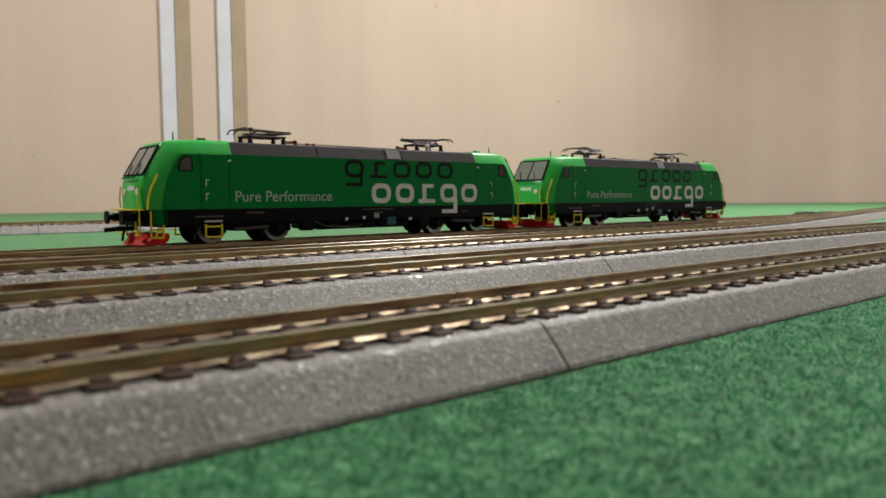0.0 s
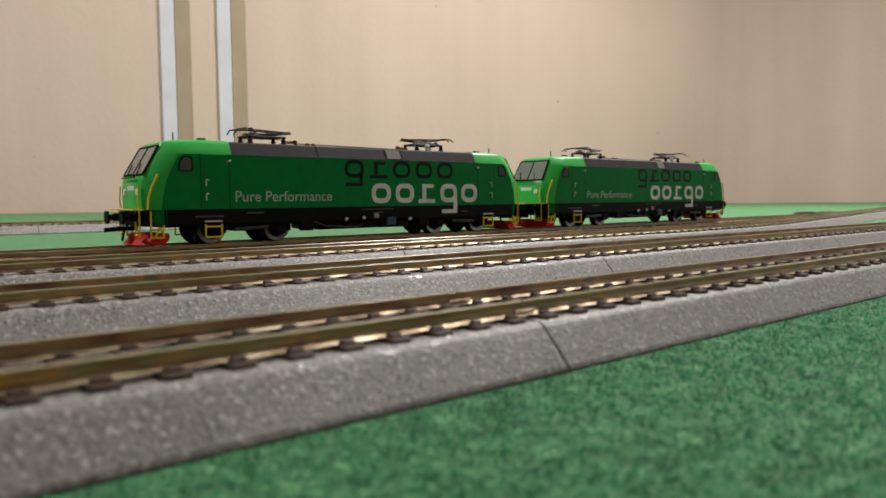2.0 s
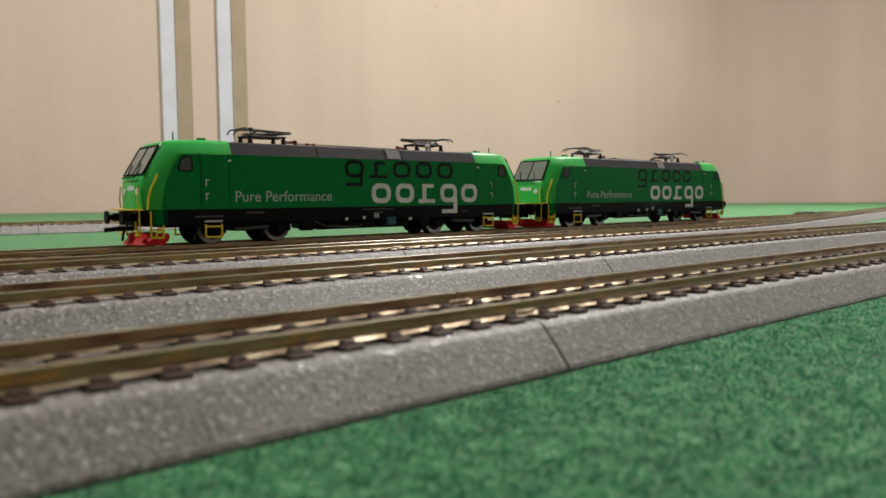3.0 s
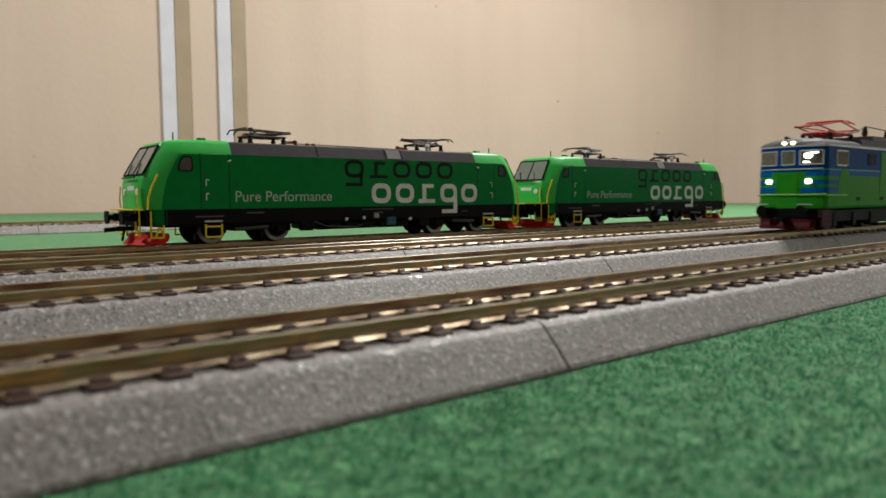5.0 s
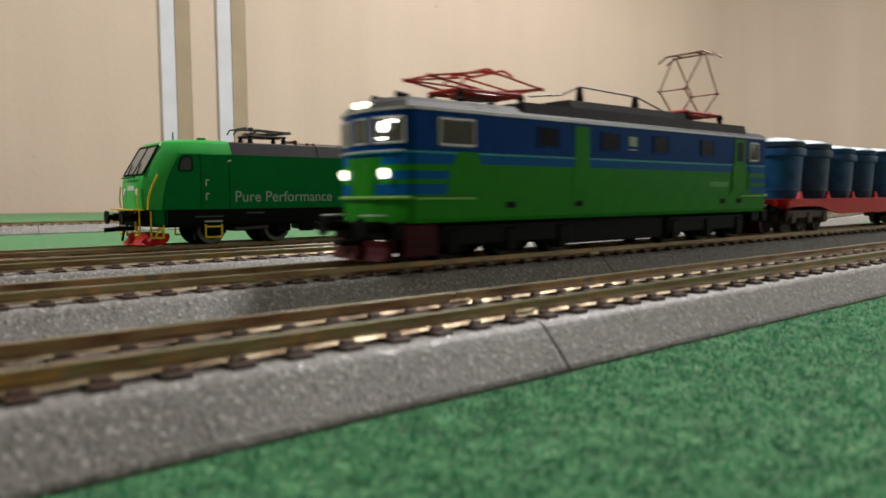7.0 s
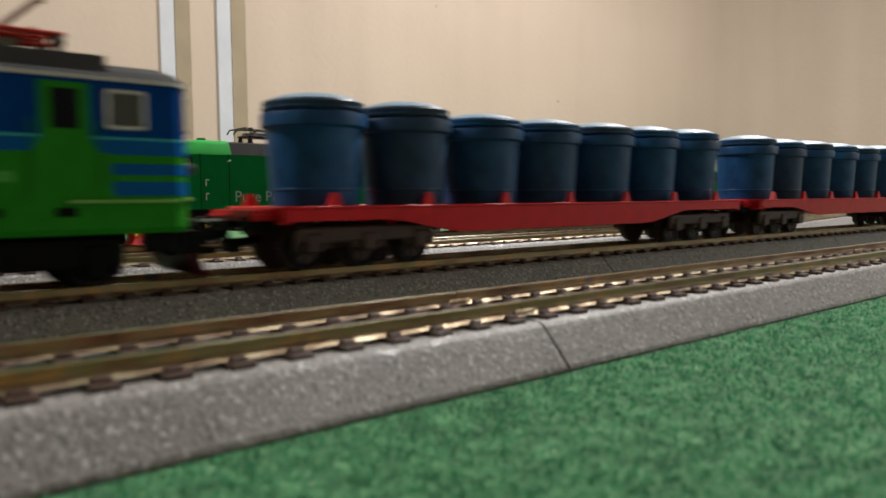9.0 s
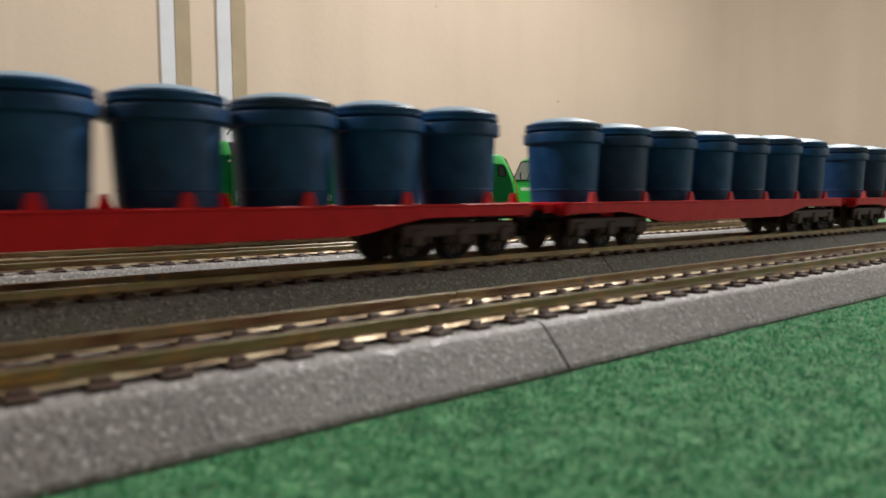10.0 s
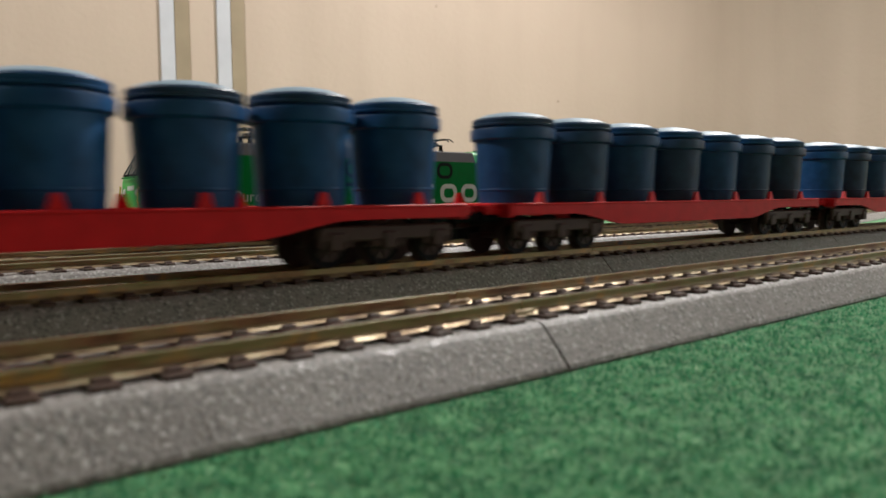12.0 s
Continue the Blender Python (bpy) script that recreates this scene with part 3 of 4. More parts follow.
def green_locomotive(m, label):
    t = thing("locomotive", label, "model locomotive", "parked green locomotives", m)
    # middle body
    part("body_side", along(bmesh.new(), [(-17, 14.5), (-17, 36.7), (17, 36.7), (17, 14.5)], -68, 68), GREEN_DARK, t, "dark green painted body side")
    part("roof", along(bmesh.new(), [(-16.9, 36.75), (-14.6, 41.6), (-13.4, 42.2), (13.4, 42.2), (14.6, 41.6), (16.9, 36.75)], -68, 68), ROOF_GREY, t, "dark grey sloped roof panels")
    for u in (-27, 10, 20):
        part("roof_seam", along(bmesh.new(), [(-16.95, 36.8), (-14.7, 41.7), (-13.4, 42.3), (13.4, 42.3), (14.7, 41.7), (16.95, 36.8)], u - 0.15, u + 0.15), BLACK, t)
    part("roof_panel", slab(bmesh.new(), [(11, -16.75, 37.2), (19, -16.75, 37.2), (19, -14.8, 41.4), (11, -14.8, 41.4)], (0, -1, 0.5), 0.12), PALE_ROOF, t)
    # frame below
    part("underframe", along(bmesh.new(), [(-15.6, 7.4), (-16.8, 8.6), (-16.8, 14.45), (16.8, 14.45), (16.8, 8.6), (15.6, 7.4)], -96, 96), BLACK, t, "black underframe")
    bm = bmesh.new()
    block(bm, -26, 26, -13, 13, 4.2, 9.6, 0.8)
    for k in range(5):
        u = -22 + k * 9.5
        block(bm, u, u + 6.5, -16.2, -12.5, 4.6, 7.6, 0.5)
    part("equipment_box", bm, BLACK, t)
    part("battery_box", box(10, 15.5, -17.3, -13, 5.4, 9.4, 0.4), paint("teal_box", (0.03, 0.1, 0.14), 0.4), t)
    part("battery_box", box(2.4, 5.4, -17.3, -13, 9, 11.2, 0.3), paint("grey_box", (0.3, 0.3, 0.3), 0.4), t)
    part("brake_pipe", path_rod(bmesh.new(), [(-30, -17.1, 8.2), (-24, -17.1, 6.0), (-8, -17.1, 5.2), (-4, -17.1, 6.4)], 0.35), DULL_STEEL, t, "thin dull pipe")
    for u, z in ((-13, 8.9), (-3.4, 9.3), (24, 8.2)):
        part("valve", rod(bmesh.new(), (u, -17.6, z), (u, -15, z), 0.75, 10), LETTER_WHITE, t, "pale valve")
    for u in (-33, 33):
        part("sand_box", box(u - 3.2, u + 3.2, -16.9, -13.4, 4.2, 9.6, 0.6), BLACK, t)
    for s in (-1, 1):
        for u in (45, 74.6):
            part("sand_pipe", path_rod(bmesh.new(), [(s * u - 7.4, -15.6, 8.4), (s * u - 8.2, -13.6, 4.4), (s * u - 7.6, -10.8, 1.6)], 0.4), SOOT, t)
        part("damper", rod(bmesh.new(), (s * 52, -16.2, 6.6), (s * 67, -16.2, 6.0), 0.7, 8), DULL_STEEL, t)
    bogie(t, -59.8, (-14.9, 14.9), 6.2, BLACK)
    bogie(t, 59.8, (-14.9, 14.9), 6.2, BLACK)
    for sign in (-1, 1):
        cab = soft_edges(part("cab", loft(bmesh.new(), cab_rings(sign)), GREEN_LIGHT, t, "light green cab end"))
        # dark green cab side with a slanting edge, window and door
        for y, n in ((-17.05, -1), (17.05, 1)):
            part("cab_side", slab(bmesh.new(), [(sign * 68, y, 14.5), (sign * 97.2, y, 14.5), (sign * 96.4, y, 20), (sign * 95.0, y, 26), (sign * 92.6, y, 31), (sign * 91.0, y, 33.9), (sign * 89.6, y, 35.7), (sign * 87.6, y, 36.5), (sign * 68, y, 36.5)], (0, n, 0), 0.06), GREEN_DARK, cab, "dark green cab side")
            part("side_window", slab(bmesh.new(), [(sign * 89.8, y, 29.8), (sign * 90.2, y, 30.8), (sign * 89.4, y, 33.6), (sign * 88.4, y, 35.0), (sign * 87.2, y, 35.5), (sign * 85.6, y, 35.5), (sign * 84.7, y, 34.8), (sign * 84.7, y, 30.4), (sign * 85.3, y, 29.8)], (0, n, 0), 0.16), SCREEN, cab, "dim cab side window")
            rim = [(89.8, 29.8), (90.2, 30.8), (89.4, 33.6), (88.4, 35.0), (87.2, 35.5), (85.6, 35.5), (84.7, 34.8), (84.7, 30.4), (85.3, 29.8), (89.8, 29.8)]
            part("window_seal", path_rod(bmesh.new(), [(sign * u, y + n * 0.1, z) for u, z in rim], 0.28), BLACK, cab)
            bm = bmesh.new()
            for u in (69.3, 81.4):
                block(bm, sign * u - 0.12, sign * u + 0.12, y + n * 0.03 - 0.08, y + n * 0.03 + 0.08, 14.8, 37)
            part("door_seam", bm, BLACK, cab)
            bm = bmesh.new()
            for z in (19, 24.5):
                path_rod(bm, [(sign * 78, y + n * 0.5, z + 1.8), (sign * 79.4, y + n * 0.5, z + 1.8), (sign * 79.4, y + n * 0.5, z - 0.8)], 0.22)
            rod(bm, (sign * 70, y + n * 0.4, 34), (sign * 68.6, y + n * 0.4, 34.3), 0.25)
            part("door_handle", bm, LETTER_WHITE, cab)
            # yellow steps under the door
            bm = bmesh.new()
            u = sign * 76.6
            yy = n * 17.4
            path_rod(bm, [(u - 3.4, yy, 8.4), (u - 3.4, yy, 3.1), (u + 3.4, yy, 3.1), (u + 3.4, yy, 8.4)], 0.42)
            rod(bm, (u - 3.4, yy, 7.4), (u + 3.4, yy, 7.4), 0.42)
            block(bm, u - 3.4, u + 3.4, yy - 0.9, yy + 0.9, 2.9, 3.5)
            part("cab_step", bm, YELLOW, t, "yellow step frame")
            part("step_plate", box(u - 3.6, u + 3.6, n * 17.3 - 0.5, n * 17.3 + 0.5, 9.2, 9.9), SILVER, t)
            # yellow handrail on the corner
            bm = bmesh.new()
            path_rod(bm, [(sign * 102, n * 15.2, 14.5), (sign * 101.6, n * 15.2, 19), (sign * 100.4, n * 15.5, 23), (sign * 98.0, n * 15.9, 28.4)], 0.4)
            part("handrail", bm, YELLOW, cab, "bent yellow handrail")
            rod_bm = bmesh.new()
            path_rod(rod_bm, [(sign * 104, n * 11.5, 15.2), (sign * 104.6, n * 11.5, 18), (sign * 104, n * 11.5, 24)], 0.3)
            part("handrail", rod_bm, YELLOW, cab)
            # tail and head lamps
            part("headlamp", lathe(bmesh.new(), [(1.5, 0), (1.5, 0.4), (1.1, 0.7)], 14), LETTER_WHITE, cab).matrix_basis = at(sign * 103.2, n * 7.8, 21.5, 0, sign * 90, 0)
        # front screen
        lean = Vector((sign * 8.8, 0, 5.0))
        screen = slab(bmesh.new(), [(sign * 102.0, -11.5, 28.8), (sign * 102.0, 11.5, 28.8), (sign * 95.9, 11.1, 39.3), (sign * 95.9, -11.1, 39.3)], lean, 0.2)
        part("windscreen", screen, GLASS, cab, "sloping windscreen with dark frame")
        bm = bmesh.new()
        for a, b in (((102.4, -11.8, 28.4), (95.8, -11, 39.8)), ((102.4, 11.8, 28.4), (95.8, 11, 39.8)), ((102.4, 0, 28.4), (95.8, 0, 39.8)), ((102.4, -11.8, 28.4), (102.4, 11.8, 28.4)), ((95.8, -11, 39.8), (95.8, 11, 39.8))):
            rod(bm, (sign * a[0], a[1], a[2]), (sign * b[0], b[1], b[2]), 0.4)
        part("windscreen_frame", bm, BLACK, cab)
        bm = bmesh.new()
        for y in (-6, 5):
            path_rod(bm, [(sign * 103, y, 28.3), (sign * 100.2, y + 2.6, 33)], 0.22)
        part("wiper", bm, BLACK, cab)
        part("front_grab", path_rod(bmesh.new(), [(sign * 104.2, -8, 27.3), (sign * 104.2, 8, 27.3)], 0.35), GREEN_DARK, cab)
        part("name_plate", box(min(sign * 103.2, sign * 103.5), max(sign * 103.2, sign * 103.5), -4.2, 4.2, 22.2, 24, 0.05), LETTER_WHITE, cab, "pale name plate")
        # green apron under the cab nose and yellow corner steps
        part("apron", loft(bmesh.new(), [[(sign * 95.2, -16.9, z), (sign * (103 - (14.5 - z) * 0.15), -12.5, z), (sign * (103 - (14.5 - z) * 0.15), 12.5, z), (sign * 95.2, 16.9, z)] for z in (8.4, 14.48)]), GREEN_DARK, t, "green apron under the cab")
        for n in (-1, 1):
            bm = bmesh.new()
            path_rod(bm, [(sign * 101, n * 15.4, 14), (sign * 101, n * 15.4, 3.6), (sign * 96.5, n * 16.4, 3.6), (sign * 96.5, n * 16.4, 8.5)], 0.4)
            path_rod(bm, [(sign * 101, n * 15.4, 6.6), (sign * 96.5, n * 16.4, 6.6)], 0.45)
            path_rod(bm, [(sign * 99.5, n * 15.8, 3.6), (sign * 98, n * 16, 7.6), (sign * 96.5, n * 16.4, 5)], 0.45)
            part("corner_step", bm, YELLOW, t, "yellow corner step frame")
        # yellow front step and rail
        bm = bmesh.new()
        block(bm, min(sign * 103.4, sign * 107.6), max(sign * 103.4, sign * 107.6), -15, 15, 14.3, 14.9, 0.15)
        part("front_step", bm, YELLOW, t, "yellow front footboard")
        bm = bmesh.new()
        for y in (-13, -8.2, 8.2, 13):
            path_rod(bm, [(sign * 104.5, y, 14.5), (sign * 104.5, y, 4.5)], 0.35)
        for y in (-10.6, 10.6):
            path_rod(bm, [(sign * 104.5, y - 2.4, 6), (sign * 104.5, y + 2.4, 6)], 0.4)
            path_rod(bm, [(sign * 104.5, y - 2.4, 4.6), (sign * 104.5, y + 2.4, 4.6)], 0.5)
        part("front_ladder", bm, YELLOW, t, "yellow steps below the buffer beam")
        part("buffer_beam", box(min(sign * 100, sign * 103.5), max(sign * 100, sign * 103.5), -15.5, 15.5, 8, 14.2, 0.4), BLACK, t)
        buffers(t, sign * 103.3, sign, 11.5, BLACK)
        bm = bmesh.new()
        block(bm, min(sign * 103, sign * 110), max(sign * 103, sign * 110), -2, 2, 6.2, 8, 0.4)
        rod(bm, (sign * 110, 0, 7), (sign * 114, 0, 6.6), 0.9)
        path_rod(bm, [(sign * 104, 3, 9), (sign * 106, 3, 5), (sign * 106.5, 3, 2)], 0.5)
        part("coupling", bm, BLACK, t)
        # red snowplough
        bm = bmesh.new()
        nose = [(sign * 96, -14.6), (sign * 101.5, -13.4), (sign * 105, -6), (sign * 106, 0), (sign * 105, 6), (sign * 101.5, 13.4), (sign * 96, 14.6)]
        rear = [(sign * 95, 14.6), (sign * 95, -14.6)]
        loft(bm, [[(a + sign * 0.8, b, 0.7) for a, b in nose + rear], [(a - sign * 0.8, b * 0.99, 2.2) for a, b in nose + rear], [(a - sign * 1.6, b * 0.96, 3.6) for a, b in nose + rear], [(a - sign * 1.7, b * 0.9, 5.0) for a, b in nose + rear]])
        soft_edges(part("snowplough", bm, RED, t, "red snowplough blade"), 0.8)
        # roof gear
        pantograph_folded(t, sign * 46, sign, PANTO)
        bm = bmesh.new()
        rod(bm, (sign * 88, -6, 41.8), (sign * 88, -6, 45.8), 0.3)
        block(bm, sign * 77 - 1.5, sign * 77 + 1.5, -9, -6, 42.6, 43.8, 0.3)
        part("aerial", bm, GREEN_DARK, cab)
        bm = bmesh.new()
        for u in (24, 27):
            rod(bm, (sign * u, -7, 42), (sign * u, -7, 43.6), 0.9, 10)
        part("roof_insulator", bm, BROWN_INSULATOR, t)
    part("roof_line", path_rod(bmesh.new(), [(-36, -3, 43.6), (-20, -2, 43.6), (20, 2, 43.6), (36, 3, 43.6)], 0.25), PANTO, t)
    part("roof_insulator", lathe(bmesh.new(), [(0.9, 42), (1.3, 43), (0.9, 44), (1.3, 45), (0.9, 46.2)], 10, (44, -6, 0)), INSULATOR, t)
    # printed words and plain marks on the side
    y = -17.06
    words("Pure Performance", 6.36, SLOGAN_GREY, t, "slogan", -67.2, y, 17.4, "pale grey printed slogan")
    for k in range(5):
        x0 = -13.4 + k * 13.7
        bm = bmesh.new()
        if k == 1:
            bar_mark(bm, x0 + 2.6, x0 + 4.6, 29.3, 34.2, y)
            bar_mark(bm, x0, x0 + 10.2, 27.8, 29.3, y)
            bar_mark(bm, x0 + 2.6, x0 + 9, 34.2, 35.7, y)
        else:
            ring_mark(bm, x0, 28, 10.4, 8.2, 1.7, y)
            if k == 0:
                bar_mark(bm, -13, -5.4, 24.0, 25.6, y)
                bar_mark(bm, -5.4, -3.7, 24, 30, y)
        part("livery_mark", bm, LETTER_BLACK, t, "plain black rounded mark")
    for k in range(5):
        x0 = 1.2 + k * 14.1
        bm = bmesh.new()
        if k == 2:
            bar_mark(bm, x0 + 2.4, x0 + 4.9, 17.7, 23.4, y)
            bar_mark(bm, x0, x0 + 10.4, 15.8, 17.7, y)
            bar_mark(bm, x0 + 2.4, x0 + 9.6, 23.4, 25.2, y)
        else:
            ring_mark(bm, x0, 16.0, 11.2, 9.4, 2.3, y)
            if k == 3:
                bar_mark(bm, 44.4, 52.2, 10.4, 12.4, y - 0.1)
                bar_mark(bm, 52.2, 54.7, 10.4, 18, y - 0.1)
        part("livery_mark", bm, LETTER_WHITE, t, "plain white rounded mark")
    for x0, x1, z0, z1 in ((-84, -72, 11.2, 11.8), (-62, -54, 12.4, 13), (-4, 14, 13, 13.4), (2, 8, 11.4, 11.9), (58, 62, 11, 11.6)):
        bm = bmesh.new()
        bar_mark(bm, x0, x1, z0, z1, y + 0.2)
        part("small_print", bm, DIM_PRINT, t)
    return t


green_locomotive(at(195.6, Y_STORE, RAIL), "green model electric locomotive with grey roof and red snowplough")
green_locomotive(at(422.2, Y_STORE + 65.6 * math.tan(math.radians(KINK)), RAIL, 0, 0, KINK), "second green model electric locomotive coupled behind the first")


# ---- the moving blue and green locomotive; its front is at -x ----
def diamond_collector(parent, x, material, red, base, tall, knee, low):
    """Diamond collector: base height, height of the pan above it, reach of its knees, their share of the height."""
    bm = bmesh.new()
    path_rod(bm, [(-14, -7, base), (14, -7, base), (14, 7, base), (-14, 7, base), (-14, -7, base)], 0.6)
    p = part("pantograph", bm, red, parent, "red pantograph base frame")
    for u in (-12, -6, 6, 12):
        part("cross_bar", rod(bmesh.new(), (u, -7, base), (u, 7, base), 0.5), red, p)
    for y in (-4, 0, 4):
        part("spring", rod(bmesh.new(), (-11, y, base - 0.4), (11, y, base - 0.4), 0.4), red, p)
    part("base_plate", box(-7, 7, -5.5, 5.5, base - 1.4, base - 0.3, 0.2), red, p)
    for u in (-9, 9):
        part("pivot", rod(bmesh.new(), (u, -5, base + 0.8), (u, 5, base + 0.8), 0.7), red, p)
    p.matrix_basis = at(x, 0, 0)
    z0, z1 = base + 0.5, base + tall
    zm = z0 + tall * low
    bm = bmesh.new()
    thin = 0.3 if tall > 12 else 0.36
    for y in (-6, 6):
        for s in (-1, 1):
            rod(bm, (s * 2.5, y, z0), (s * knee, y, zm), thin + 0.05)
            rod(bm, (s * knee, y, zm), (s * 1.0, y * 1.15, z1), thin)
            rod(bm, (s * knee - 0.7, y, zm), (s * knee + 0.7, y, zm), thin + 0.3)
    for s in (-1, 1):
        rod(bm, (s * knee, -6, zm), (s * knee, 6, zm), thin)
        if tall < 12:
            rod(bm, (s * 4, -6, z0), (s * knee, 5.4, zm), 0.3)
    part("frame", bm, material, p)
    bm = bmesh.new()
    for u in (-3.2, 3.2):
        path_rod(bm, [(u, -13, z1 - 2), (u, -9, z1 + 0.4), (u, 9, z1 + 0.4), (u, 13, z1 - 2)], 0.4)
    for y in (-5, 5):
        rod(bm, (-3.2, y, z1 + 0.4), (3.2, y, z1 + 0.4), 0.35)
    part("collector_head", bm, material, p)
    for u in (-13, 13):
        for y in (-7, 7):
            h = base - 47
            part("insulator", lathe(bmesh.new(), [(1, 47), (1.4, 47 + h * 0.25), (0.9, 47 + h * 0.5), (1.4, 47 + h * 0.75), (0.9, base)], 10, (u, y, 0)), SOOT, p)
    return p


def express_locomotive():
    t = thing("locomotive", "blue and lime green model electric locomotive with lit headlamps", "model locomotive")

    def shell(z_half, grow=0.0):
        rings = []
        for z, half in z_half:
            half += grow
            near = [(103 + grow, 5), (100.6 + grow, 13), (99 + grow, half - 1.4), (97, half)]
            rings.append([(-u, -v, z) for u, v in near] + [(u, -v, z) for u, v in near[::-1]] + [(u, v, z) for u, v in near] + [(-u, v, z) for u, v in near[::-1]])
        return loft(bmesh.new(), rings)

    part("lower_body", shell([(11.2, 16.8), (12.4, 17.5), (27.8, 17.5)]), LIME, t, "lime green lower body")
    part("waist_band", shell([(27.8, 17.5), (30.7, 17.5)], 0.0), BLUE_BAND, t, "mid blue waist band")
    part("waist_line", shell([(30.5, 17.5), (31.1, 17.5)], 0.12), paint("turquoise_line", (0.03, 0.3, 0.33), 0.35, grain=0), t)
    part("upper_body", shell([(30.7, 17.5), (42.3, 17.4)]), BLUE, t, "dark blue upper body")
    part("gutter", shell([(42.3, 17.4), (43.1, 17.4)], 0.5), SILVER, t, "silver roof gutter")
    rings = []
    for z, half, end in ((43.1, 16.9, 102.4), (44.9, 15, 100.8), (46.5, 11.5, 98), (47.2, 7, 94)):
        rings.append([(-end - 0.8, -half * 0.4, z), (-end + 3, -half, z), (end - 3, -half, z), (end + 0.8, -half * 0.4, z), (end + 0.8, half * 0.4, z), (end - 3, half, z), (-end + 3, half, z), (-end - 0.8, half * 0.4, z)])
    part("roof", loft(bmesh.new(), rings), paint("roof_grey_light", (0.06, 0.06, 0.063), 0.62, gloss=0.15), t, "grey curved roof")
    part("roof_walkway", along(bmesh.new(), [(-15.8, 43.8), (-14.6, 47.8), (14.6, 47.8), (15.8, 43.8)], -52, 84), ROOF_GREY, t, "dark roof equipment deck")
    part("roof_hood", along(bmesh.new(), [(-12, 47.6), (-10.5, 51), (10.5, 51), (12, 47.6)], -26, 44), ROOF_GREY, t)
    # green flank panels that climb over the band
    for y, n in ((-17.5, -1), (17.5, 1)):
        part("green_panel", slab(bmesh.new(), [(-86.3, y, 18.6), (-70.3, y, 18.6), (-72.3, y, 27), (-74.3, y, 31.2), (-81.8, y, 31.2), (-84.8, y, 26)], (0, n, 0), 0.2), LIME, t)
        part("green_panel", slab(bmesh.new(), [(67.3, y, 18.6), (84.3, y, 18.6), (81.3, y, 28), (79.8, y, 31), (79.8, y, 41.5), (70.8, y, 41.5), (70.8, y, 31), (69.3, y, 28)], (0, n, 0), 0.2), LIME, t)
        part("green_panel", slab(bmesh.new(), [(-32.3, y, 18.6), (-21.3, y, 18.6), (-22.3, y, 27), (-23.5, y, 30), (-23.5, y, 41.3), (-30.9, y, 41.3), (-30.9, y, 30), (-31.9, y, 27)], (0, n, 0), 0.2), LIME, t)
        for x0, x1 in ((-48.6, -38.8), (-17, -7.2), (13, 22.6), (45, 54.4)):
            w = part("side_window", slab(bmesh.new(), [(x0, y, 34), (x1, y, 34), (x1, y, 40), (x0, y, 40)], (0, n, 0), 0.2), DARK_GLASS, t, "dark machine room window")
            part("window_frame", path_rod(bmesh.new(), [(x0, y + n * 0.1, 34), (x1, y + n * 0.1, 34), (x1, y + n * 0.1, 40), (x0, y + n * 0.1, 40), (x0, y + n * 0.1, 34)], 0.3), BLUE, w)
        for s in (-1, 1):
            x0, x1 = (-88.6, -75.5) if s < 0 else (83.1, 90.4)
            w = part("cab_window", slab(bmesh.new(), [(x0, y, 33), (x1, y, 33), (x1, y, 40.3), (x0, y, 40.3)], (0, n, 0), 0.2), SCREEN, t)
            part("window_frame", path_rod(bmesh.new(), [(x0, y + n * 0.1, 33), (x1, y + n * 0.1, 33), (x1, y + n * 0.1, 40.3), (x0, y + n * 0.1, 40.3), (x0, y + n * 0.1, 33)], 0.5), SILVER, w, "silver window frame")
        # side stripes that run round the cabs
        for s in (-1, 1):
            for z0, z1 in ((27.5, 30.6), (23.4, 25.7), (19.1, 22.0)):
                a, b = sorted((s * 97, s * 83.8))
                part("cab_stripe", slab(bmesh.new(), [(a, y, z0), (b, y, z0), (b, y, z1), (a, y, z1)], (0, n, 0), 0.12), BLUE_BAND, t)
            a, b = sorted((s * 97.5, s * 75.5))
            part("footboard", box(a, b, y - 0.7, y + 0.7, 17.6, 18.3, 0.1), PALE_LIME, t, "pale lime edge strip")
        part("crest", slab(bmesh.new(), [(-1.6, y, 35.8), (3, y, 35.8), (3, y, 39.2), (-1.6, y, 39.2)], (0, n, 0), 0.12), LETTER_GREY, t, "pale emblem plate")
        part("emblem_line", slab(bmesh.new(), [(-1.8, y, 34.4), (3.2, y, 34.4), (3.2, y, 34.9), (-1.8, y, 34.9)], (0, n, 0), 0.12), LETTER_GREY, t)
        for u in (-60.6, -28.6, 62, 75):
            part("vent", box(u - 1.9, u + 1.9, y - 0.3, y + 0.3, 15, 16.8, 0.1), BLACK, t)
        for u in (69.1, 81.5):
            part("door_rail", rod(bmesh.new(), (u, y + n * 0.5, 20), (u, y + n * 0.5, 34), 0.16), LIME, t)
        part("door_window", slab(bmesh.new(), [(72.7, y, 32.4), (77.9, y, 32.4), (77.9, y, 40.2), (72.7, y, 40.2)], (0, n, 0), 0.3), DARK_GLASS, t)
        part("number_bar", slab(bmesh.new(), [(52, y, 21.8), (66, y, 21.8), (66, y, 23.8), (52, y, 23.8)], (0, n, 0), 0.05), paint("faint_green_print", (0.06, 0.3, 0.05), 0.4, grain=0), t)
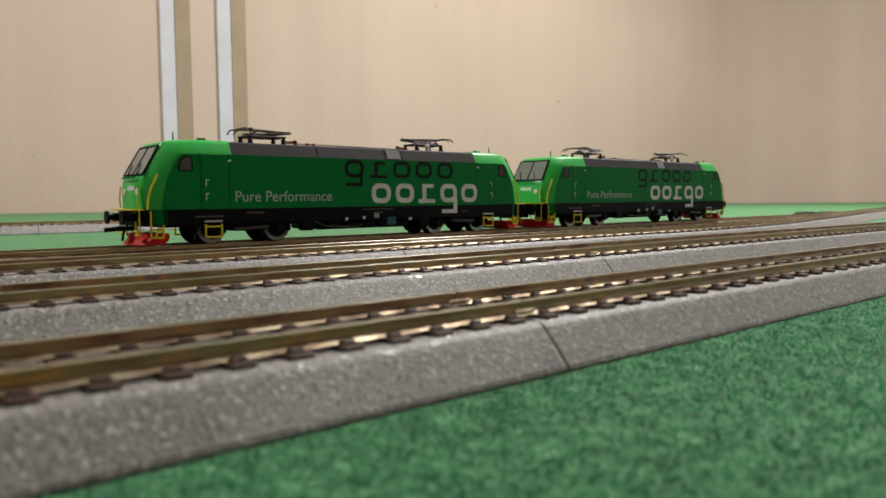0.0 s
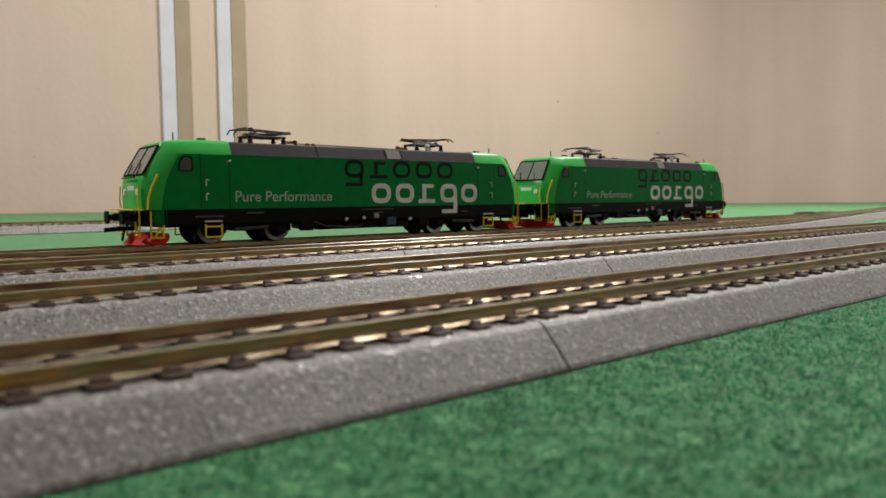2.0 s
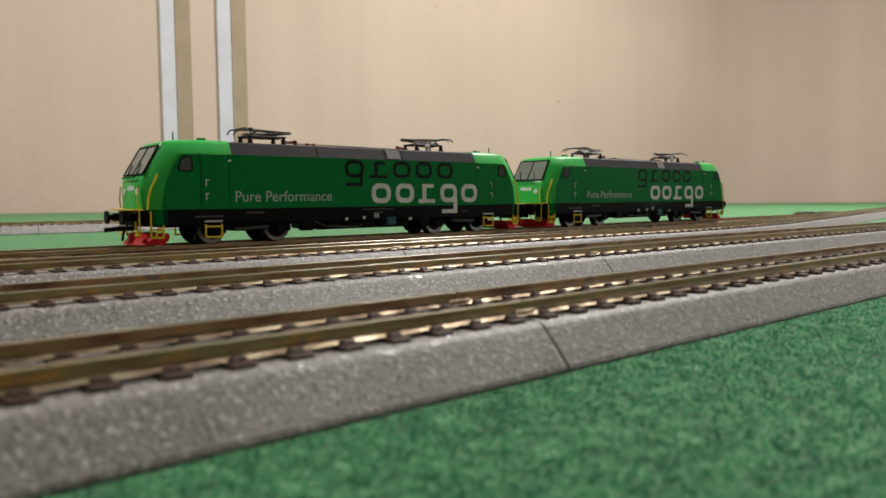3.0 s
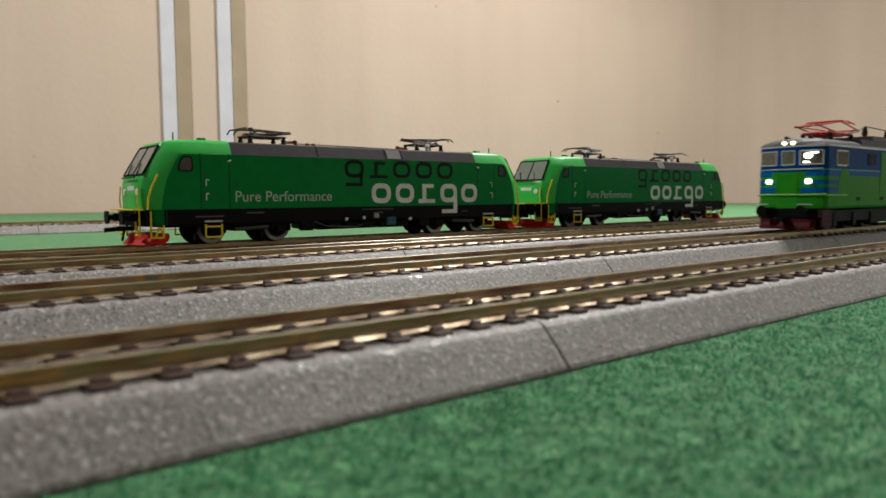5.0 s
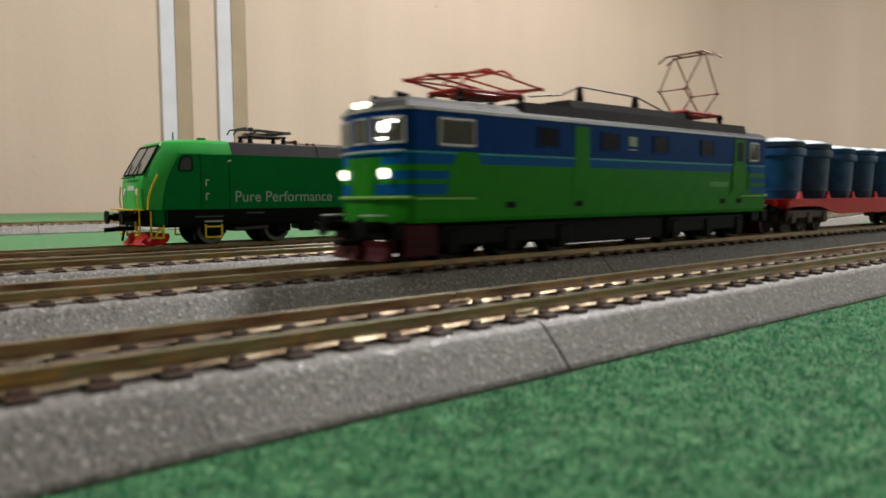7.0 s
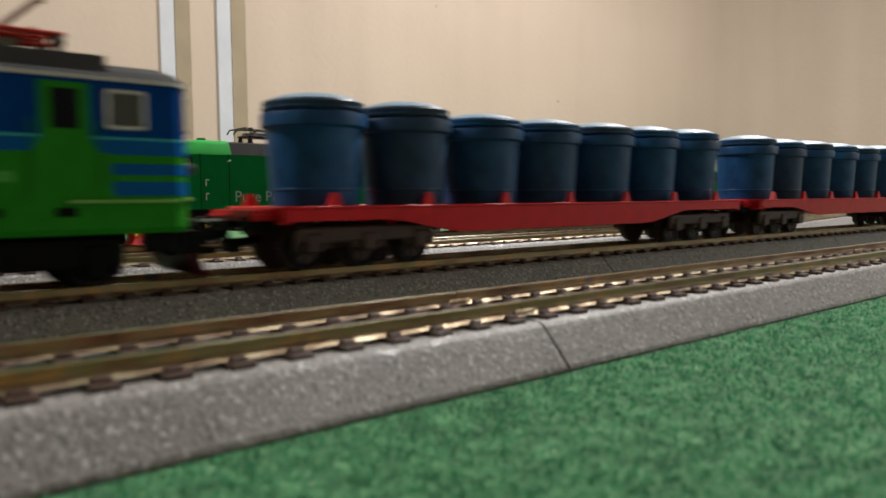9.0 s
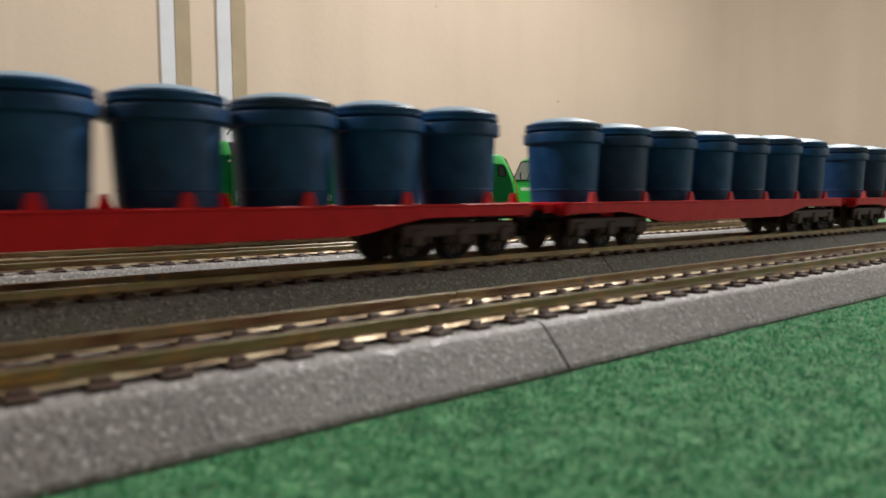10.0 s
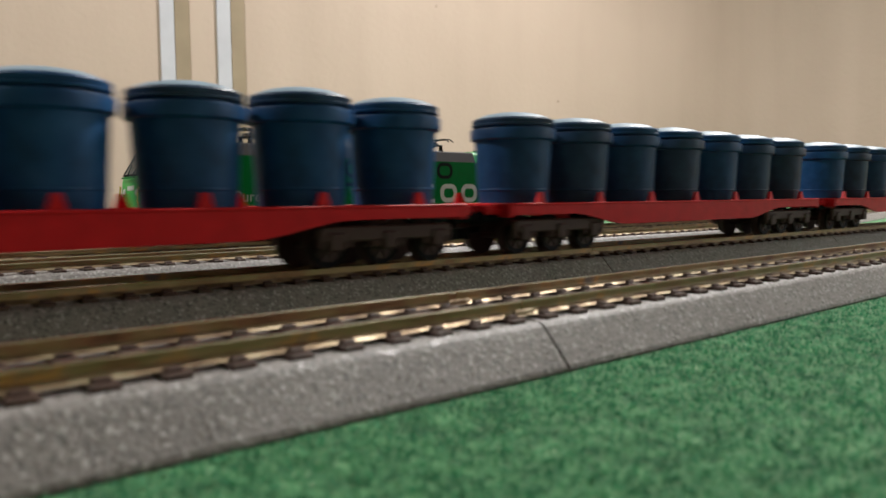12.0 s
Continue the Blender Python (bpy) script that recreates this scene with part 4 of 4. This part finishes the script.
    for s in (-1, 1):
        def nose(y):
            """How far the end reaches at a distance y from the middle."""
            y = abs(y)
            if y <= 5:
                return s * 103
            if y <= 13:
                return s * (103 - (y - 5) * 0.3)
            if y <= 16.1:
                return s * (100.6 - (y - 13) * 0.516)
            return s * (99 - (y - 16.1) * 1.43)

        lamp = s < 0
        for side in (-1, 1):
            for z0, z1 in ((27.5, 30.6), (23.4, 25.7), (19.1, 22.0)):
                for y0, y1, turn in ((6.4, 13, 0.3), (13, 16.1, 0.52), (16.1, 17.5, 1.43)):
                    part("front_stripe", slab(bmesh.new(), [(nose(y0), side * y0, z0), (nose(y1), side * y1, z0), (nose(y1), side * y1, z1), (nose(y0), side * y0, z1)], (s, side * turn, 0), 0.14), BLUE_BAND, t)
        part("front_panel", slab(bmesh.new(), [(s * 103, -4.6, 18.4), (s * 103, 4.6, 18.4), (s * 103, 4.9, 29.6), (s * 103, -4.9, 29.6)], (s, 0, 0), 0.2), LIME, t, "lime green nose panel")
        for side in (-1, 1):
            flare = [(nose(4.9), side * 4.9, 19), (nose(5.6), side * 5.6, 21), (nose(7.6), side * 7.6, 26), (nose(8.8), side * 8.8, 29.6), (nose(4.9), side * 4.9, 29.6)]
            part("front_panel", slab(bmesh.new(), flare, (s, side * 0.3, 0), 0.2), LIME, t)
        for ys in ((-3.2, 3.2), (5.8, 13.0, 15.6), (-5.8, -13.0, -15.6)):
            side = 1 if ys[-1] > 0 else -1
            w = None
            for y0, y1 in zip(ys, ys[1:]):
                pts = [(nose(y0), y0, 33.4), (nose(y1), y1, 33.4), (nose(y1), y1, 40.4), (nose(y0), y0, 40.4)]
                out = (s, 0, 0) if len(ys) == 2 else (s, side * (0.3 if abs(y1) <= 13 else 0.52), 0)
                pane = part("windscreen", slab(bmesh.new(), pts, out, 0.16), LIT_SCREEN, t, "pale cab windscreen")
                w = w or pane
            lo = [(nose(v) + s * 0.2, v * 1.01, 33.4) for v in ys]
            hi = [(nose(v) + s * 0.2, v * 1.01, 40.4) for v in ys]
            part("window_frame", path_rod(bmesh.new(), lo + hi[::-1] + lo[:1], 0.35), SILVER, w)
        part("front_rail", path_rod(bmesh.new(), [(s * 99.2, -15.6, 31.2), (s * 101.4, -13, 31.2), (s * 103.8, -5, 31.2), (s * 103.8, 5, 31.2), (s * 101.4, 13, 31.2), (s * 99.2, 15.6, 31.2)], 0.3), SILVER, t)
        part("front_board", path_rod(bmesh.new(), [(s * 99, -17.4, 18.3), (s * 101.2, -13, 18.3), (s * 103.6, -5, 18.3), (s * 103.6, 5, 18.3), (s * 101.2, 13, 18.3), (s * 99, 17.4, 18.3)], 0.5), PALE_LIME, t)
        for y in (-8.2, 8.2):
            part("headlamp", lathe(bmesh.new(), [(1.4, -0.8), (1.45, 0.9), (1.0, 1.3)], 16), LAMP_GLOW if lamp else SCREEN, t, "round headlamp").matrix_basis = at(s * 102.2, y * 1.22, 25.0, 0, s * 90, 0)
        for y in (-2.2, 2.2):
            part("top_lamp", lathe(bmesh.new(), [(0.9, -1.5), (1.0, 0.6), (0.6, 0.9)], 12), LAMP_GLOW if lamp else LETTER_WHITE, t, "small roof lamp").matrix_basis = at(s * 103, y, 44.4, 0, s * 90, 0)
        if lamp:
            part("cab_light", lathe(bmesh.new(), [(1.3, 0), (1.5, 0.5), (0.9, 0.8)], 16), CAB_GLOW, t, "bright cab lamp").matrix_basis = at(s * 101.7, -9.4, 37.8, 0, s * 90, 0) @ Matrix.Diagonal((1, 1.5, 1, 1))
            # added glowing strips that spread the cab lamp's glare over the glass
            for y, z in ((-12.2, 39.3), (-8.6, 34.6)):
                part("cab_light", box(-0.4, 0.4, -1.6, 1.6, -0.35, 0.35, 0.15), CAB_GLOW, t, "small added strip of cab light glare").matrix_basis = at(nose(y), y, z, 0, 0, s * y * 1.4)
        part("buffer_beam", box(min(s * 99, s * 103.4), max(s * 99, s * 103.4), -15.5, 15.5, 6.5, 11.4, 0.4), BLACK, t)
        buffers(t, s * 103.2, s, 10.2, BLACK)
        bm = bmesh.new()
        for y in (-10, 10):
            block(bm, min(s * 103.5, s * 109), max(s * 103.5, s * 109), y - 2.6, y + 2.6, 13.2, 13.7, 0.1)
        part("buffer_step", bm, SILVER, t)
        bm = bmesh.new()
        block(bm, min(s * 99.2, s * 112), max(s * 99.2, s * 112), -2.2, 2.2, 5, 6.6, 0.3)
        part("coupling", bm, BLACK, t)
        bm = bmesh.new()
        loft(bm, [[(s * (u - 1.5), -13.5, z), (s * u, 0, z), (s * (u - 1.5), 13.5, z), (s * (u - 3.6), 13.5, z), (s * (u - 3.6), -13.5, z)] for u, z in ((107, 0.9), (105.4, 2.4), (104.6, 4.4), (104.4, 6.2))])
        part("rail_guard", bm, DARK_RED, t, "dark red rail guard")
        for y in (-15, 15):
            if not lamp:
                part("step_bracket", box(s * 90, s * 96, y - 0.6, y + 0.6, 7.0, 11.2, 0.2), BLACK, t)
                continue
            part("step_panel", box(min(s * 88, s * 100), max(s * 88, s * 100), y - 0.8, y + 0.8, 1.8, 10.8, 0.2), DARK_RED, t, "dark red step panel")
            for z in (3.5, 5.8, 8.1):
                part("step_bar", box(min(s * 88.5, s * 99.5), max(s * 88.5, s * 99.5), y - 1.2, y + 1.2, z, z + 0.5), SOOT, t)
    part("underframe", along(bmesh.new(), [(-11, 6.5), (-12.5, 11.3), (12.5, 11.3), (11, 6.5)], -86, 86), BLACK, t)
    part("equipment_tank", box(-31, 31, -12.6, 12.6, 2.4, 11, 0.8, 2), BLACK, t)
    for x in (-57, 57):
        bogie(t, x, (-24, 0, 24), 6.6, BLACK, (2.6, 10.5), SOOT)
    # roof: lowered collector in front, raised one behind, conductor bar on stands
    diamond_collector(t, -58.5, PANTO_RED, PANTO_RED, 51.0, 6.4, 24, 0.42)
    diamond_collector(t, 64, PANTO_BROWN, PANTO_RED, 52.5, 25.0, 12.5, 0.36)
    bm = bmesh.new()
    path_rod(bm, [(-34, 0, 52.6), (-18, 0, 54.4), (-7.6, 0, 58.2), (27, 0, 57.2), (46, 0, 52.8)], 0.36)
    part("roof_line", bm, PANTO, t)
    for x, z in ((-7.6, 58), (26, 57)):
        part("roof_insulator", lathe(bmesh.new(), [(1.1, 48), (1.6, 50), (1.1, 52), (1.6, 54), (1.0, z)], 10, (x, 0, 0)), SOOT, t)
    for u, v in ((-93, -7), (-93, 5)):
        bm = bmesh.new()
        rod(bm, (u, v, 45.2), (u, v, 47.6), 0.5, 10)
        rod(bm, (u - 2.4, v, 47.6), (u + 2, v, 47.6), 1.0, 10, 0.5)
        part("horn", bm, SOOT, t)
    return t


ENGINE = express_locomotive()


# ---- wagons with buckets; a wagon's front edge is its origin ----
WAGON_LENGTH = 212.6
FIRST_PAIL, PAIL_STEP = 15.8, 30.5


def flat_wagon():
    t = thing("flat_wagon", "red plastic flat wagon on dark bogies carrying blue buckets", "model wagon", "red flat wagons")
    L = WAGON_LENGTH
    rise = [(k / 8, 12.6 - 4.2 * (3 * (k / 8) ** 2 - 2 * (k / 8) ** 3)) for k in range(9)]
    outline = [(0, 16.2), (L, 16.2), (L, 12.6)] + [(175 - 30 * f, z) for f, z in rise] + [(28 + 30 * f, z) for f, z in rise[::-1]] + [(0, 12.6)]
    for y in (-15.6, 15.6):
        bm = prism(bmesh.new(), outline, y - 0.7, y + 0.7)
        part("side_sill", bm, WAGON_RED, t, "red fishbelly side sill")
        bm = bmesh.new()
        for a, b, z in ((0, L, 15.6),):
            block(bm, a, b, y - 1.1, y + 1.1, z, z + 0.75, 0.15)
        part("sill_edge", bm, WAGON_RED, t)
    part("deck", box(0.3, L - 0.3, -15, 15, 14.6, 16.0), WAGON_RED, t)
    for u in (0, L):
        part("end_beam", box(u - 1.5, u + 1.5, -16, 16, 11.9, 16.4, 0.4), WAGON_RED, t)
        s = -1 if u == 0 else 1
        part("end_platform", box(min(u, u + s * 8.5), max(u, u + s * 7.5), -13, 13, 12.9, 15.6, 1.1, 2), WAGON_RED, t)
        for y in (-10, 10):
            bm = bmesh.new()
            rod(bm, (u, y, 11.8), (u + s * 8, y, 11.8), 1.2, 12)
            rod(bm, (u + s * 8, y, 11.8), (u + s * 8.8, y, 11.8), 2.1, 16)
            part("buffer", bm, BLACK, t)
        bm = bmesh.new()
        rod(bm, (u, 0, 8), (u + s * 8, 0, 7), 1.1)
        block(bm, min(u + s * 6, u + s * 9.6), max(u + s * 6, u + s * 9.6), -3, 3, 5, 8.5, 0.4)
        part("coupling", bm, BLACK, t)
    for k in range(7):
        u = FIRST_PAIL + PAIL_STEP * k - 1.6
        for y in (-14.3, 14.3):
            if y > 0:
                u -= 9.8
            bm = bmesh.new()
            loft(bm, [[(u - 2.1, y - 0.8, 15.9), (u + 2.1, y - 0.8, 15.9), (u + 2.1, y + 0.8, 15.9), (u - 2.1, y + 0.8, 15.9)],
                      [(u - 0.8, y - 0.5, 19.8), (u + 0.8, y - 0.5, 19.8), (u + 0.8, y + 0.5, 19.8), (u - 0.8, y + 0.5, 19.8)]])
            part("stake", bm, WAGON_RED, t, "short red stake beside a bucket")
    part("centre_beam", box(50, 150, -4, 4, 9.5, 14.6), SOOT, t)
    for x in (25, 187.6):
        bogie(t, x, (-17, 0, 17), 5.6, WAGON_BOGIE, (5.4, 11), BLACK)
    return t


def bucket():
    t = thing("bucket", "round blue plastic bucket with domed lid standing on a red wagon", "bucket", "buckets on the wagons")
    body = [(11.1, 0), (11.6, 0.4), (11.9, 4.2), (12.1, 4.4), (12.1, 4.8), (12.0, 5.0), (12.85, 20.6), (13.9, 20.9), (14.2, 21.2), (14.3, 24.0), (14.1, 24.5), (12.8, 24.7), (12.7, 26.3)]
    part("body", lathe(bmesh.new(), body, 48), BUCKET, t, "tapered blue bucket body")
    rim = [(12.8, 25.3), (13.8, 25.4), (13.9, 25.9), (13.5, 26.1), (13.7, 27.3), (13.3, 27.8), (12.4, 27.95), (12.4, 27.2)]
    part("lid_rim", lathe(bmesh.new(), rim, 48), BUCKET, t, "dark blue ridged lid rim")
    lid = [(12.6, 27.3), (12.5, 28.0), (11.4, 28.6), (9.4, 29.3), (6.5, 29.9), (3.2, 30.3), (0.3, 30.4)]
    part("lid", lathe(bmesh.new(), lid, 48), TOPLIT_LID, t, "slightly domed blue lid, overhead light in its pale colour")
    for o in t.children:
        soft_edges(o)
    return t


WAGON, PAIL = flat_wagon(), bucket()
WAGON_STARTS = [1250 + 232.6 * k for k in range(5)]
WAGONS = [WAGON] + [copy_thing(WAGON, Matrix()) for _ in range(4)]
PAILS = [PAIL] + [copy_thing(PAIL, Matrix()) for _ in range(34)]
# some buckets are a little shorter or taller than the rest, some stand off the even spacing
PAIL_TALL = {2: 0.952, 3: 0.958, 4: 0.972, 5: 0.985, 8: 0.985, 12: 1.035, 13: 1.03}
PAIL_OFF = {0: 0.8, 1: 0.5, 2: 0.5, 3: -0.5, 4: -1.2, 5: -2.2, 6: -2.9, 8: -1.2, 9: -1.3}
for k, tall in PAIL_TALL.items():
    for piece in PAILS[k].children:
        piece.matrix_basis = Matrix.Diagonal((1, 1, tall, 1))


# ---- flock on the mat before the front track ----
def flock():
    rng = np.random.default_rng(7)
    n = 130000
    x = rng.uniform(-15, 420, n)
    y = rng.uniform(4, 78, n)
    keep = rng.uniform(0, 1, n) < np.clip(1.15 - x / 420, 0.2, 1)
    x, y = x[keep], y[keep]
    n = len(x)
    a = rng.uniform(0, 2 * math.pi, n)
    h = rng.uniform(0.25, 0.85, n)
    lean = rng.uniform(0.3, 1.2, n)
    w = 0.2
    base = np.stack([x, y, np.full(n, -0.1)], 1)
    side = np.stack([np.cos(a), np.sin(a), np.zeros(n)], 1) * w
    tip = base + np.stack([-np.sin(a) * lean, np.cos(a) * lean, h], 1)
    verts = np.stack([base - side, base + side, tip], 1).reshape(-1, 3) * MM
    me = bpy.data.meshes.new("grass_flock")
    me.from_pydata(verts.tolist(), [], np.arange(3 * n).reshape(-1, 3).tolist())
    me.materials.append(FLOCK)
    tagged(new("grass_flock", me), "short green flock fibres standing on the mat", "grass", kind="stuff")


flock()


def motions():
    def run(ob, start, z=RAIL, turn=0.0, y=Y_MAIN):
        walk(ob, [(s, at(start - SPEED * s, y, z, 0, 0, turn)) for s in (0.0, 4.0, 8.0, 12.0)])

    def roll(ob):
        """Turn the wheelsets of a running thing as it goes."""
        for axle in ob.children:
            if "radius" in axle:
                x, y, z = axle.matrix_basis.translation / MM
                step = SPEED / 15 / axle["radius"]
                walk(axle, [(k / 15, at(x, y, z, 0, -math.degrees(step * k), 0)) for k in range(181)])

    for ob in [ENGINE] + WAGONS:
        roll(ob)
    run(ENGINE, 1126.0)
    rng = random.Random(4)
    for k, (w, start) in enumerate(zip(WAGONS, WAGON_STARTS)):
        run(w, start)
        for i in range(7):
            run(PAILS[7 * k + i], start + FIRST_PAIL + PAIL_STEP * i + PAIL_OFF.get(7 * k + i, 0), RAIL + 16.02, rng.uniform(0, 80), Y_MAIN + rng.uniform(-0.5, 0.5))


motions()
